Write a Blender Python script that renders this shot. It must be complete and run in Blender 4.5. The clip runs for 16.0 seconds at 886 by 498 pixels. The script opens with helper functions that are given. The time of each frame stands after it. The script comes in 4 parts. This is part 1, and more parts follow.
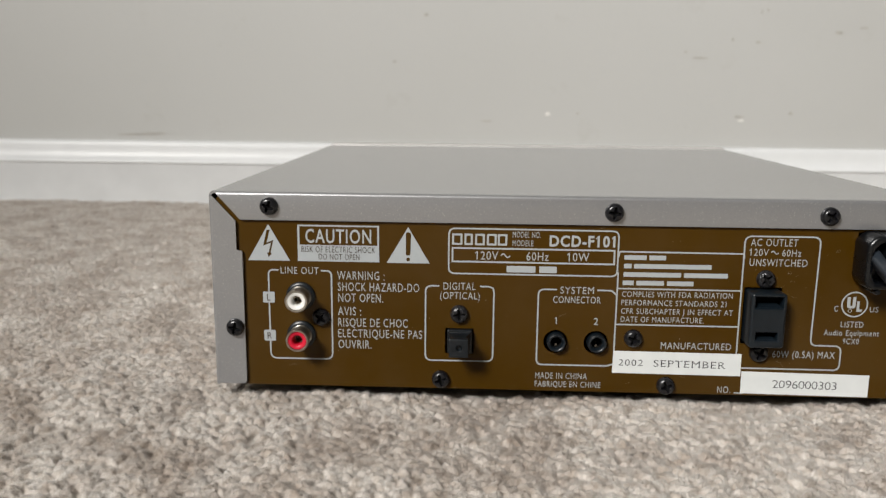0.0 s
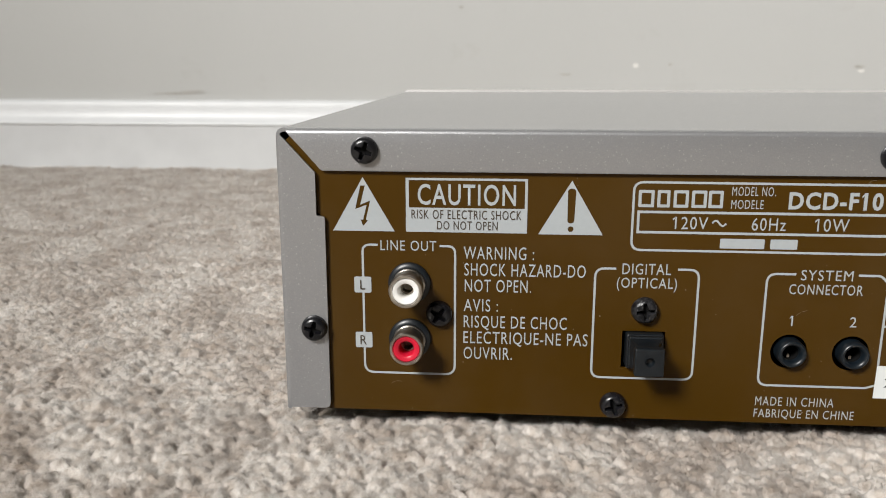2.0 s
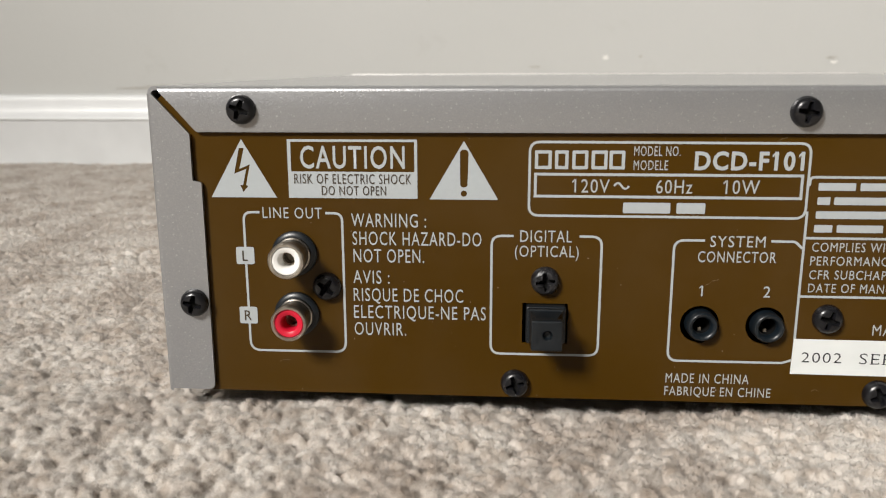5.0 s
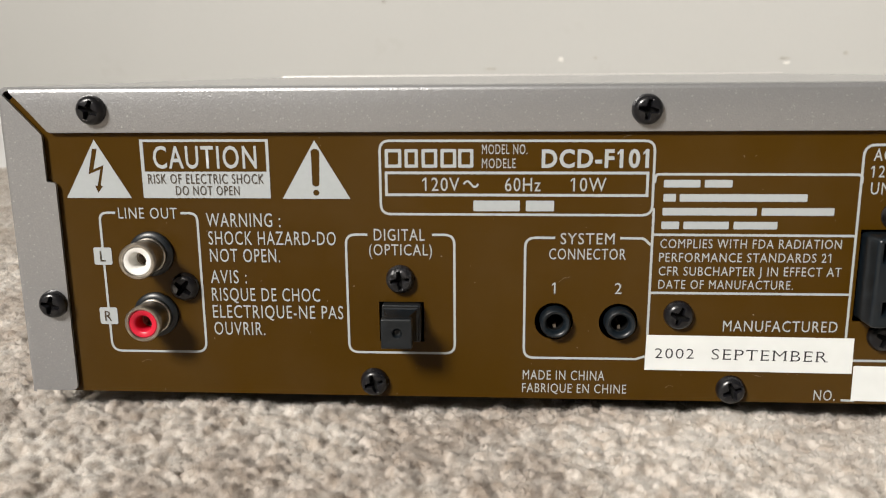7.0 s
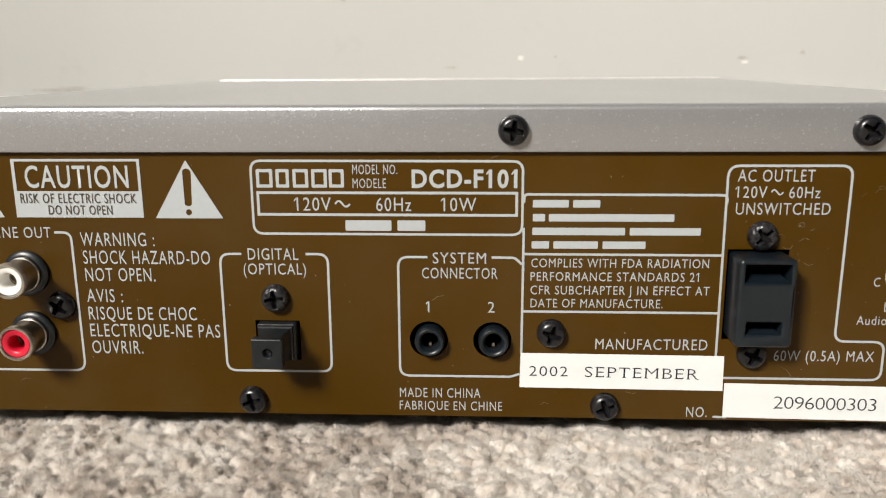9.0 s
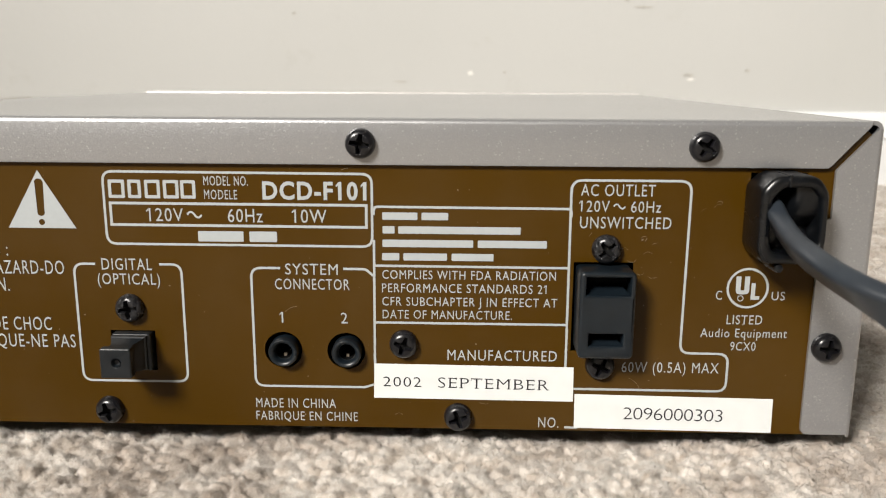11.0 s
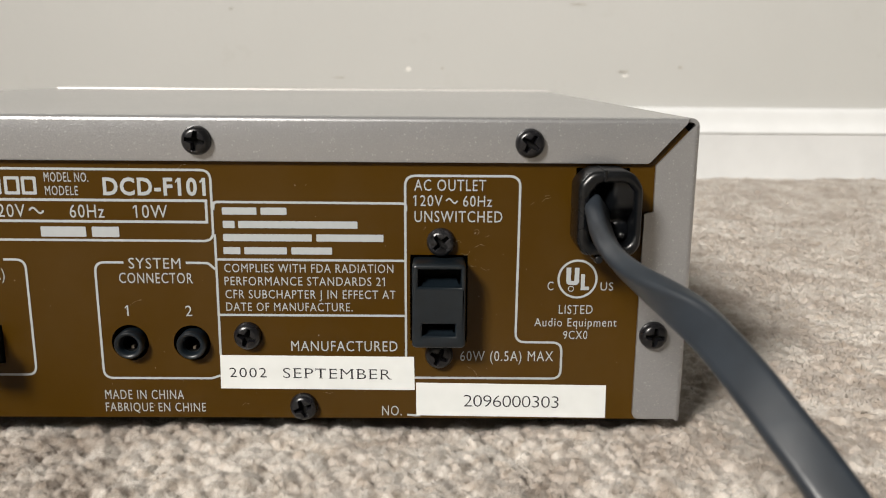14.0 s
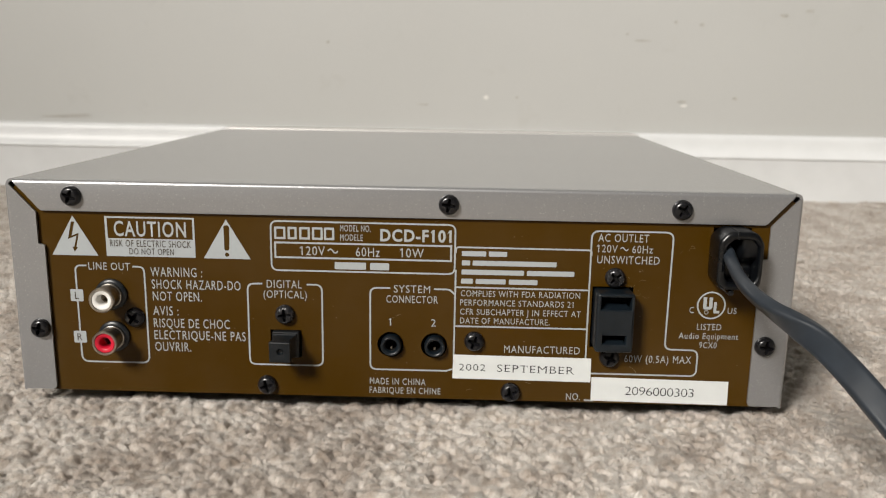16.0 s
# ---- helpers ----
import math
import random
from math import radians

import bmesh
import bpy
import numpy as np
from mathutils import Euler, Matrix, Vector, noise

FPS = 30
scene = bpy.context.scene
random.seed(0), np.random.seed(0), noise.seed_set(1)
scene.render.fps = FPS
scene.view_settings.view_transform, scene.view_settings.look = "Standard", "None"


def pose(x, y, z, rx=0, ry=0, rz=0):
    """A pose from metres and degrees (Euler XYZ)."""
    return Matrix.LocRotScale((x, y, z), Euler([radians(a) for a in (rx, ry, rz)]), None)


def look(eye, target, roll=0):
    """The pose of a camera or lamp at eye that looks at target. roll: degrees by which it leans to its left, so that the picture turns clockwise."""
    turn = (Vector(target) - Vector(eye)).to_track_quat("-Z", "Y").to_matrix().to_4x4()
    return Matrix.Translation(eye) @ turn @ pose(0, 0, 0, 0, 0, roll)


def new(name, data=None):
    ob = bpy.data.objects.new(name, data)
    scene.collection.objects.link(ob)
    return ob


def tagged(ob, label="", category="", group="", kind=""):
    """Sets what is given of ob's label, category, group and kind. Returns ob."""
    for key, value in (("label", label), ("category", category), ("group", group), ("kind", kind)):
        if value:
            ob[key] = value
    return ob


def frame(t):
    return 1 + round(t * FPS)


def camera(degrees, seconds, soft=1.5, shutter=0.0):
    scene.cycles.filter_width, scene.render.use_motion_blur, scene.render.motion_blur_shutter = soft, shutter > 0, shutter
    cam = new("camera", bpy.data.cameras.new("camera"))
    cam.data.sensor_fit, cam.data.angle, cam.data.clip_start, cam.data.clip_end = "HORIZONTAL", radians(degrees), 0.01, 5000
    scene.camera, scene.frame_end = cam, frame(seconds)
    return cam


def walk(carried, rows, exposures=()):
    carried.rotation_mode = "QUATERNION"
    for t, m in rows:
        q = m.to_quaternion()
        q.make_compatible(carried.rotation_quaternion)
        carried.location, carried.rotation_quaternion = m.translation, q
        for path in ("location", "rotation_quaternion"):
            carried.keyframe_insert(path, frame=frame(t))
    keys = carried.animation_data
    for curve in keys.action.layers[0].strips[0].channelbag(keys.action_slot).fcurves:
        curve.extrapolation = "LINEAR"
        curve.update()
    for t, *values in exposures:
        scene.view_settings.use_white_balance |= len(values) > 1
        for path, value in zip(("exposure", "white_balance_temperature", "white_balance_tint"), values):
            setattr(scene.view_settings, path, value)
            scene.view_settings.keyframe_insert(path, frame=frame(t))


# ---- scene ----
import itertools

cam = camera(57.20, 16.0, soft=0.9)
PATH = [
    (0.0, (-0.03315, -0.27862, 0.11638), (-0.05110, 0.21169, 0.02010), 0.584),
    (0.5, (-0.05218, -0.25459, 0.11386), (-0.07272, 0.23504, 0.01464), 0.182),
    (1.0, (-0.06513, -0.22641, 0.11096), (-0.09043, 0.26249, 0.00929), -0.066),
    (1.5, (-0.07161, -0.20416, 0.10318), (-0.10194, 0.28371, -0.00198), -0.124),
    (2.0, (-0.07025, -0.18929, 0.09620), (-0.10983, 0.29630, -0.01623), 0.007),
    (2.5, (-0.07172, -0.17784, 0.08896), (-0.10882, 0.30837, -0.02158), 0.140),
    (3.0, (-0.06850, -0.17677, 0.08654), (-0.11373, 0.30826, -0.02615), -0.008),
    (5.5, (-0.03956, -0.17615, 0.08485), (-0.07457, 0.31058, -0.02407), -0.284),
    (6.0, (-0.03159, -0.17526, 0.08670), (-0.06544, 0.31074, -0.02580), -0.467),
    (6.5, (-0.02455, -0.17576, 0.08483), (-0.05379, 0.31171, -0.02247), -0.437),
    (7.0, (-0.01646, -0.17527, 0.08387), (-0.04774, 0.31205, -0.02358), -0.453),
    (7.5, (-0.00982, -0.17460, 0.08526), (-0.03792, 0.31212, -0.02571), -0.388),
    (8.0, (-0.00433, -0.17339, 0.08725), (-0.03031, 0.31313, -0.02509), -0.392),
    (10.5, (0.03023, -0.17306, 0.09033), (0.01273, 0.31466, -0.01840), 0.084),
    (11.0, (0.03741, -0.17435, 0.08967), (0.02507, 0.31457, -0.01429), 0.317),
    (11.5, (0.04871, -0.17546, 0.09236), (0.04184, 0.31297, -0.01436), 0.398),
    (12.0, (0.05752, -0.17621, 0.09097), (0.05416, 0.31283, -0.01313), 0.454),
    (12.5, (0.06578, -0.17634, 0.09075), (0.06748, 0.31235, -0.01497), 0.536),
    (13.0, (0.07058, -0.17648, 0.08689), (0.07930, 0.31200, -0.01948), 0.658),
    (13.5, (0.07170, -0.17670, 0.08731), (0.08099, 0.31174, -0.01917), 0.618),
    (14.0, (0.06730, -0.17957, 0.09055), (0.07232, 0.30891, -0.01600), 0.439),
    (14.5, (0.05571, -0.19228, 0.09325), (0.05408, 0.29686, -0.01038), 0.417),
    (15.0, (0.04120, -0.20716, 0.10091), (0.03748, 0.28167, -0.00408), 0.611),
    (15.5, (0.02932, -0.22849, 0.10776), (0.02218, 0.26030, 0.00272), 0.849),
    (16.0, (0.01887, -0.25268, 0.11575), (0.00878, 0.23593, 0.01013), 0.990),
]
EXPOSURES = [(0.0, -0.32, 6430, 10), (1.5, -0.18, 6330, 10), (3.0, -0.10, 6410, 10), (5.5, -0.06, 6570, 10), (8.0, 0.08, 6690, 10), (10.5, 0.20, 6690, 10), (12.0, 0.03, 6690, 10), (13.5, -0.12, 6690, 10), (14.5, -0.07, 6660, 10), (16.0, -0.25, 6640, 10)]
walk(cam, [(t, look(eye, target, roll)) for t, eye, target, roll in PATH], EXPOSURES)
cam.data.dof.use_dof = True
cam.data.dof.focus_distance = 0.212
cam.data.dof.aperture_fstop = 28.0

# ---- light: one unseen lamp, added high behind the camera, in a closed pale room ----
world = bpy.data.worlds.new("room_dusk")
world.use_nodes = True
scene.world = world
sky = world.node_tree.nodes.new("ShaderNodeTexSky")
sky.sky_type, sky.sun_disc, sky.sun_elevation, sky.sun_rotation = "NISHITA", False, radians(35), radians(200)
world.node_tree.links.new(sky.outputs[0], world.node_tree.nodes["Background"].inputs[0])
world.node_tree.nodes["Background"].inputs[1].default_value = 0.1

key_lamp = new("window_light", bpy.data.lights.new("window_light", "AREA"))
key_lamp.data.shape, key_lamp.data.size, key_lamp.data.size_y = "RECTANGLE", 0.75, 0.75
key_lamp.data.energy = 24.0
# narrow beam, aimed right: dims the wall's left and the room's bounce
key_lamp.data.spread = radians(58)
key_lamp.data.color = (1.0, 0.965, 0.915)
key_lamp.matrix_world = look((-1.55, -2.15, 2.08), (0.48, 0.38, 0.16))


# ---- materials ----
def shader(name, base, rough=0.5, metal=0.0):
    m = bpy.data.materials.new(name)
    m.use_nodes = True
    b = m.node_tree.nodes["Principled BSDF"]
    b.inputs["Base Color"].default_value = (*base, 1)
    b.inputs["Roughness"].default_value = rough
    b.inputs["Metallic"].default_value = metal
    return m, m.node_tree, b


def node(tree, kind, **inputs):
    n = tree.nodes.new(kind)
    for key, value in inputs.items():
        n.inputs[key].default_value = value
    return n


def noise_tex(tree, scale, detail=3.0, rough=0.5):
    co = tree.nodes.new("ShaderNodeTexCoord")
    n = node(tree, "ShaderNodeTexNoise", Scale=scale, Detail=detail, Roughness=rough)
    tree.links.new(co.outputs["Object"], n.inputs["Vector"])
    return n


def ramp(tree, source, stops):
    r = tree.nodes.new("ShaderNodeValToRGB")
    while len(r.color_ramp.elements) < len(stops):
        r.color_ramp.elements.new(0.5)
    for e, (p, c) in zip(r.color_ramp.elements, stops):
        e.position, e.color = p, (*c, 1) if len(c) == 3 else c
    tree.links.new(source, r.inputs[0])
    return r


def mix(tree, kind, fac, a, b):
    n = tree.nodes.new("ShaderNodeMix")
    n.data_type, n.blend_type = "RGBA", kind
    for value, socket in ((fac, n.inputs[0]), (a, n.inputs[6]), (b, n.inputs[7])):
        if isinstance(value, bpy.types.NodeSocket):
            tree.links.new(value, socket)
        else:
            socket.default_value = value if not isinstance(value, tuple) else (*value, 1)
    return n.outputs[2]


def bump(tree, b, source, strength, distance):
    n = node(tree, "ShaderNodeBump", Strength=strength, Distance=distance)
    tree.links.new(source, n.inputs["Height"])
    tree.links.new(n.outputs[0], b.inputs["Normal"])
    return n


def plain(name, base, rough, metal=0.0, vary=0.15, scale=300.0, relief=0.1, depth=0.0002):
    """A surface with slight unevenness of tone, gloss and relief."""
    m, t, b = shader(name, base, rough, metal)
    n = noise_tex(t, scale)
    dark = tuple(c * (1 - vary) for c in base)
    light = tuple(min(1, c * (1 + vary)) for c in base)
    r = ramp(t, n.outputs[0], [(0.3, dark), (0.7, light)])
    t.links.new(r.outputs[0], b.inputs["Base Color"])
    k = ramp(t, noise_tex(t, scale * 0.13, 4).outputs[0], [(0.3, (rough * 0.85,) * 3), (0.7, (min(1, rough * 1.2),) * 3)])
    t.links.new(k.outputs[0], b.inputs["Roughness"])
    if relief:
        bump(t, b, n.outputs[0], relief, depth)
    return m


def silver_paint():
    m, t, b = shader("champagne_silver_paint", (0.5, 0.49, 0.48), 0.36, 0.6)
    co = t.nodes.new("ShaderNodeTexCoord")
    flake = node(t, "ShaderNodeTexVoronoi", Scale=3400.0)
    t.links.new(co.outputs["Object"], flake.inputs["Vector"])
    sep = t.nodes.new("ShaderNodeSeparateColor")
    t.links.new(flake.outputs["Color"], sep.inputs[0])
    # the few palest flakes put sparkle into the base colour
    r = ramp(t, sep.outputs[0], [(0.0, (0.334, 0.337, 0.346)), (0.85, (0.354, 0.357, 0.366)), (0.978, (0.374, 0.377, 0.386)), (1.0, (0.49, 0.49, 0.50))])
    wide = ramp(t, noise_tex(t, 9, 4).outputs[0], [(0.3, (0.93, 0.93, 0.93)), (0.7, (1, 1, 1))])
    t.links.new(mix(t, "MULTIPLY", 1.0, r.outputs[0], wide.outputs[0]), b.inputs["Base Color"])
    k = ramp(t, sep.outputs[1], [(0.0, (0.34, 0.34, 0.34)), (1.0, (0.42, 0.42, 0.42))])
    t.links.new(k.outputs[0], b.inputs["Roughness"])
    n = noise_tex(t, 2500, 2)
    bump(t, b, n.outputs[0], 0.5, 0.0001)
    b.inputs["Coat Weight"].default_value, b.inputs["Coat Roughness"].default_value = 1.0, 0.22
    # each flake lies at its own small tilt
    relief = b.inputs["Normal"].links[0].from_socket
    last = flake.outputs["Color"]
    for op, value in (("SUBTRACT", (0.5, 0.5, 0.5)), ("SCALE", None), ("ADD", relief), ("NORMALIZE", None)):
        v = t.nodes.new("ShaderNodeVectorMath")
        v.operation = op
        t.links.new(last, v.inputs[0])
        if op == "SUBTRACT":
            v.inputs[1].default_value = value
        elif op == "SCALE":
            v.inputs["Scale"].default_value = 0.07
        elif op == "ADD":
            t.links.new(value, v.inputs[1])
        last = v.outputs[0]
    t.links.new(last, b.inputs["Normal"])
    return m


def brown_paint():
    m, t, b = shader("olive_brown_paint", (0.082, 0.042, 0.009), 0.3)
    r = ramp(t, noise_tex(t, 14, 4).outputs[0], [(0.3, (0.0485, 0.0226, 0.0006)), (0.7, (0.0585, 0.0275, 0.0010))])
    b.inputs["Specular IOR Level"].default_value = 0.17
    speck = noise_tex(t, 950, 1)
    dust = ramp(t, speck.outputs[0], [(0.775, (0, 0, 0)), (0.81, (0.45, 0.45, 0.45))])
    # faint paler patches, spread at random over the brown
    mottle = ramp(t, noise_tex(t, 22, 5, 0.6).outputs[0], [(0.42, (0, 0, 0)), (0.75, (0.03, 0.03, 0.03))])
    mottled = mix(t, "MIX", mottle.outputs[0], r.outputs[0], (0.4, 0.35, 0.28))
    t.links.new(mix(t, "MIX", dust.outputs[0], mottled, (0.4, 0.36, 0.3)), b.inputs["Base Color"])
    bump(t, b, noise_tex(t, 900, 2).outputs[0], 0.12, 0.0001)
    return m


def wall_paint():
    m, t, b = shader("off_white_wall_paint", (0.70, 0.675, 0.61), 0.62)
    r = ramp(t, noise_tex(t, 2.2, 5).outputs[0], [(0.3, (0.455, 0.458, 0.442)), (0.7, (0.49, 0.493, 0.48))])
    smear = ramp(t, noise_tex(t, 30, 5, 0.65).outputs[0], [(0.62, (1, 1, 1)), (0.85, (0.9, 0.89, 0.87))])
    t.links.new(mix(t, "MULTIPLY", 1.0, r.outputs[0], smear.outputs[0]), b.inputs["Base Color"])
    bump(t, b, noise_tex(t, 160, 3).outputs[0], 0.25, 0.0006)
    return m


def carpet_yarn(name, bulk):
    """Pale yarn: the bulk of the tufts, or the loose fibres."""
    m, t, b = shader(name, (0.6, 0.5, 0.4), 0.75)
    # one yarn in two tones: bulk darkened, fibres lightened, to even their brightness
    if bulk:
        first = ramp(t, noise_tex(t, 900, 2).outputs[0], [(0.3, (0.61, 0.56, 0.505)), (0.7, (0.74, 0.695, 0.645))])
    else:
        geo = t.nodes.new("ShaderNodeNewGeometry")
        first = ramp(t, geo.outputs["Random Per Island"], [(0.0, (0.87, 0.83, 0.78)), (1.0, (0.99, 0.97, 0.94))])
    # broad patches: shading of the leaning nap, painted into the colour
    wide = ramp(t, noise_tex(t, 40, 5, 0.6).outputs[0], [(0.40, (0.76, 0.72, 0.69)), (0.58, (1, 1, 1))])
    fleck = ramp(t, noise_tex(t, 240, 3).outputs[0], [(0.34, (0.80, 0.76, 0.72)), (0.54, (1, 1, 1))])
    colour = mix(t, "MULTIPLY", 1.0, mix(t, "MULTIPLY", 1.0, first.outputs[0], wide.outputs[0]), fleck.outputs[0])
    t.links.new(colour, b.inputs["Base Color"])
    bump(t, b, noise_tex(t, 3200, 3, 0.7).outputs[0], 0.45 if bulk else 0.3, 0.0004)
    b.inputs["Roughness"].default_value = 0.36 if bulk else 0.22
    b.inputs["Sheen Weight"].default_value, b.inputs["Sheen Roughness"].default_value = 0.5, 0.4
    through_light = t.nodes.new("ShaderNodeBsdfTranslucent")
    t.links.new(colour, through_light.inputs[0])
    both = node(t, "ShaderNodeMixShader", Fac=0.20 if bulk else 0.48)
    t.links.new(b.outputs[0], both.inputs[1])
    t.links.new(through_light.outputs[0], both.inputs[2])
    t.links.new(both.outputs[0], t.nodes["Material Output"].inputs[0])
    return m


SILVER, BROWN, WALL = silver_paint(), brown_paint(), wall_paint()
TUFT, YARN = carpet_yarn("beige_carpet_tuft", True), carpet_yarn("beige_carpet_fibre", False)
PRINT = plain("pale_grey_print", (0.37, 0.398, 0.412), 0.5, vary=0.025, scale=900, relief=0)
INK = plain("dark_print", (0.05, 0.035, 0.02), 0.5, vary=0.1, relief=0)
PAPER = plain("white_sticker_paper", (0.675, 0.70, 0.695), 0.45, vary=0.03, scale=200, relief=0.1, depth=0.0001)
BLACK_INK = plain("black_sticker_ink", (0.02, 0.02, 0.025), 0.5, vary=0.1, relief=0)
SCREW = plain("black_screw_finish", (0.007, 0.007, 0.0085), 0.27, 0.0, vary=0.3, scale=700, relief=0.3)
WORN_SCREW = plain("worn_black_screw_finish", (0.022, 0.022, 0.024), 0.26, 0.35, vary=0.8, scale=700, relief=0.9, depth=0.0004)
PLASTIC = plain("black_plastic", (0.0055, 0.0080, 0.0105), 0.36, vary=0.25, scale=500, relief=0.12)
GRIP = plain("glossy_black_vinyl", (0.0026, 0.0032, 0.0042), 0.27, vary=0.35, scale=420, relief=0.25)
# matt black that stands for shade in recesses and openings
SHADE_BLACK = plain("recess_shade_black", (0.006, 0.006, 0.006), 0.8, vary=0.2, relief=0)
SHADE_BLACK.node_tree.nodes["Principled BSDF"].inputs["Specular IOR Level"].default_value = 0.1
RUBBER = plain("blue_black_rubber", (0.0052, 0.0088, 0.0125), 0.33, vary=0.2, scale=260, relief=0.15)
CORD = plain("slate_grey_cord_jacket", (0.019, 0.0245, 0.032), 0.40, vary=0.15, scale=220, relief=0.2)
NICKEL = plain("nickel_plating", (0.47, 0.435, 0.385), 0.29, 1.0, vary=0.25, scale=420, relief=0.2)
# contact metal, dulled in colour for the shade in the sockets
DULL_CONTACT = plain("dull_contact_metal", (0.32, 0.27, 0.21), 0.5, 0.5, vary=0.2, relief=0)
WHITE_PLASTIC = plain("white_plastic_insert", (0.80, 0.79, 0.76), 0.35, vary=0.04, relief=0)
RED_PLASTIC = plain("red_plastic_insert", (0.56, 0.008, 0.032), 0.32, vary=0.08, relief=0)
TRIM = plain("white_gloss_trim_paint", (0.69, 0.705, 0.712), 0.4, vary=0.03, scale=40, relief=0.3, depth=0.0008)
SCUFF = plain("grey_scuff", (0.40, 0.385, 0.355), 0.7, vary=0.2, relief=0)
CHIP = plain("white_chip", (0.72, 0.71, 0.68), 0.7, vary=0.05, relief=0)
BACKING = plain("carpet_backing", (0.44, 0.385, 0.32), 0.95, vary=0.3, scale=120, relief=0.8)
ALUMINIUM = plain("pale_aluminium", (0.62, 0.605, 0.59), 0.38, 0.35, vary=0.05, scale=300, relief=0.1)
CEILING = plain("white_ceiling_paint", (0.8, 0.79, 0.77), 0.85, vary=0.02, scale=20)
LINT = plain("pale_lint", (0.21, 0.17, 0.11), 0.9, vary=0.1, relief=0)
MM = 0.001


# ---- building helpers ----
def part(name, data, material, parent=None, label=""):
    """Links a bmesh or mesh as one object."""
    if isinstance(data, bmesh.types.BMesh):
        me = bpy.data.meshes.new(name)
        data.to_mesh(me)
        data.free()
    else:
        me = data
    if material and not me.materials:
        me.materials.append(material)
    ob = new(name, me)
    ob.parent = parent
    if label:
        tagged(ob, label)
    return ob


def smooth(me, angle=40):
    for p in me.polygons:
        p.use_smooth = True
    me.set_sharp_from_angle(angle=radians(angle))
    return me


def box_bm(x0, x1, y0, y1, z0, z1, bevel=0.0, segments=2):
    bm = bmesh.new()
    bmesh.ops.create_cube(bm, size=1)
    for v in bm.verts:
        v.co = Vector(((x0 + x1) / 2 + v.co.x * (x1 - x0), (y0 + y1) / 2 + v.co.y * (y1 - y0), (z0 + z1) / 2 + v.co.z * (z1 - z0)))
    if bevel:
        bmesh.ops.bevel(bm, geom=bm.edges[:], offset=bevel, segments=segments, profile=0.5, affect="EDGES")
    return bm


def as_mesh(name, curve):
    ob = bpy.data.objects.new(name, curve)
    scene.collection.objects.link(ob)
    me = bpy.data.meshes.new_from_object(ob.evaluated_get(bpy.context.evaluated_depsgraph_get()))
    bpy.data.objects.remove(ob)
    bpy.data.curves.remove(curve)
    me.name = name
    return me


def stand(me, y):
    """Turns a flat x-y drawing in millimetres upright, facing -y, at depth y (metres)."""
    for v in me.vertices:
        v.co = Vector((v.co.x * MM, y - v.co.z * MM, v.co.y * MM))
    return me


def sheet(name, loops, y, thick=0.0, bevel=0.0):
    """A filled outline with holes, given in millimetres of x and z; its front face is at depth y."""
    cu = bpy.data.curves.new(name, "CURVE")
    cu.dimensions, cu.fill_mode = "2D", "BOTH" if thick else "FRONT"
    cu.extrude, cu.bevel_depth, cu.bevel_resolution = max(thick / 2 - bevel, 0), bevel, 2
    if bevel:
        cu.offset = -bevel
    for loop in loops:
        sp = cu.splines.new("POLY")
        sp.points.add(len(loop) - 1)
        for p, (x, z) in zip(sp.points, loop):
            p.co = (x, z, 0, 1)
        sp.use_cyclic_u = True
    me = as_mesh(name, cu)
    if thick:
        bm = bmesh.new()
        bm.from_mesh(me)
        bmesh.ops.remove_doubles(bm, verts=bm.verts[:], dist=0.002)
        bmesh.ops.recalc_face_normals(bm, faces=bm.faces[:])
        bm.to_mesh(me)
        bm.free()
    return stand(me, y + thick / 2 * MM)


def rounded(points, r, closed=True, steps=5):
    """The outline through points with its corners rounded by r (one number, or one for each)."""
    out, n = [], len(points)
    rs = r if isinstance(r, (list, tuple)) else [r] * n
    for i, p in enumerate(points):
        p = Vector(p)
        if rs[i] <= 0 or (not closed and i in (0, n - 1)):
            out.append(tuple(p))
            continue
        a, b = Vector(points[i - 1]) - p, Vector(points[(i + 1) % n]) - p
        half = a.angle(b) / 2
        cut = min(rs[i] / math.tan(half), a.length * 0.49, b.length * 0.49)
        s, e = p + a.normalized() * cut, p + b.normalized() * cut
        for k in range(steps + 1):
            f = k / steps
            out.append(tuple((1 - f) ** 2 * s + 2 * f * (1 - f) * p + f ** 2 * e))
    return out


def rect(x0, x1, z0, z1, r=0.0, steps=5):
    return rounded([(x0, z0), (x1, z0), (x1, z1), (x0, z1)], r, steps=steps)


def circle(x, z, r, n=32):
    return [(x + r * math.cos(2 * math.pi * k / n), z + r * math.sin(2 * math.pi * k / n)) for k in range(n)]


def stroke(name, points, width, y, closed=False):
    """A printed line of even width along points (millimetres)."""
    bm, n, pairs = bmesh.new(), len(points), []
    for i, p in enumerate(points):
        before = Vector(points[i - 1]) if closed or i else Vector(p)
        after = Vector(points[(i + 1) % n]) if closed or i < n - 1 else Vector(p)
        d1, d2 = Vector(p) - before, after - Vector(p)
        d1 = d1.normalized() if d1.length > 1e-6 else d2.normalized()
        d2 = d2.normalized() if d2.length > 1e-6 else d1
        m = (d1 + d2).normalized()
        k = width / 2 / max(m.dot(d1), 0.5)
        side = Vector((-m.y, m.x)) * k
        pairs.append([bm.verts.new(((p[0] + s * side.x) * MM, y, (p[1] + s * side.y) * MM)) for s in (1, -1)])
    for i in range(n if closed else n - 1):
        a, b = pairs[i], pairs[(i + 1) % n]
        bm.faces.new((a[0], a[1], b[1], b[0]))
    me = bpy.data.meshes.new(name)
    bm.to_mesh(me)
    bm.free()
    return me


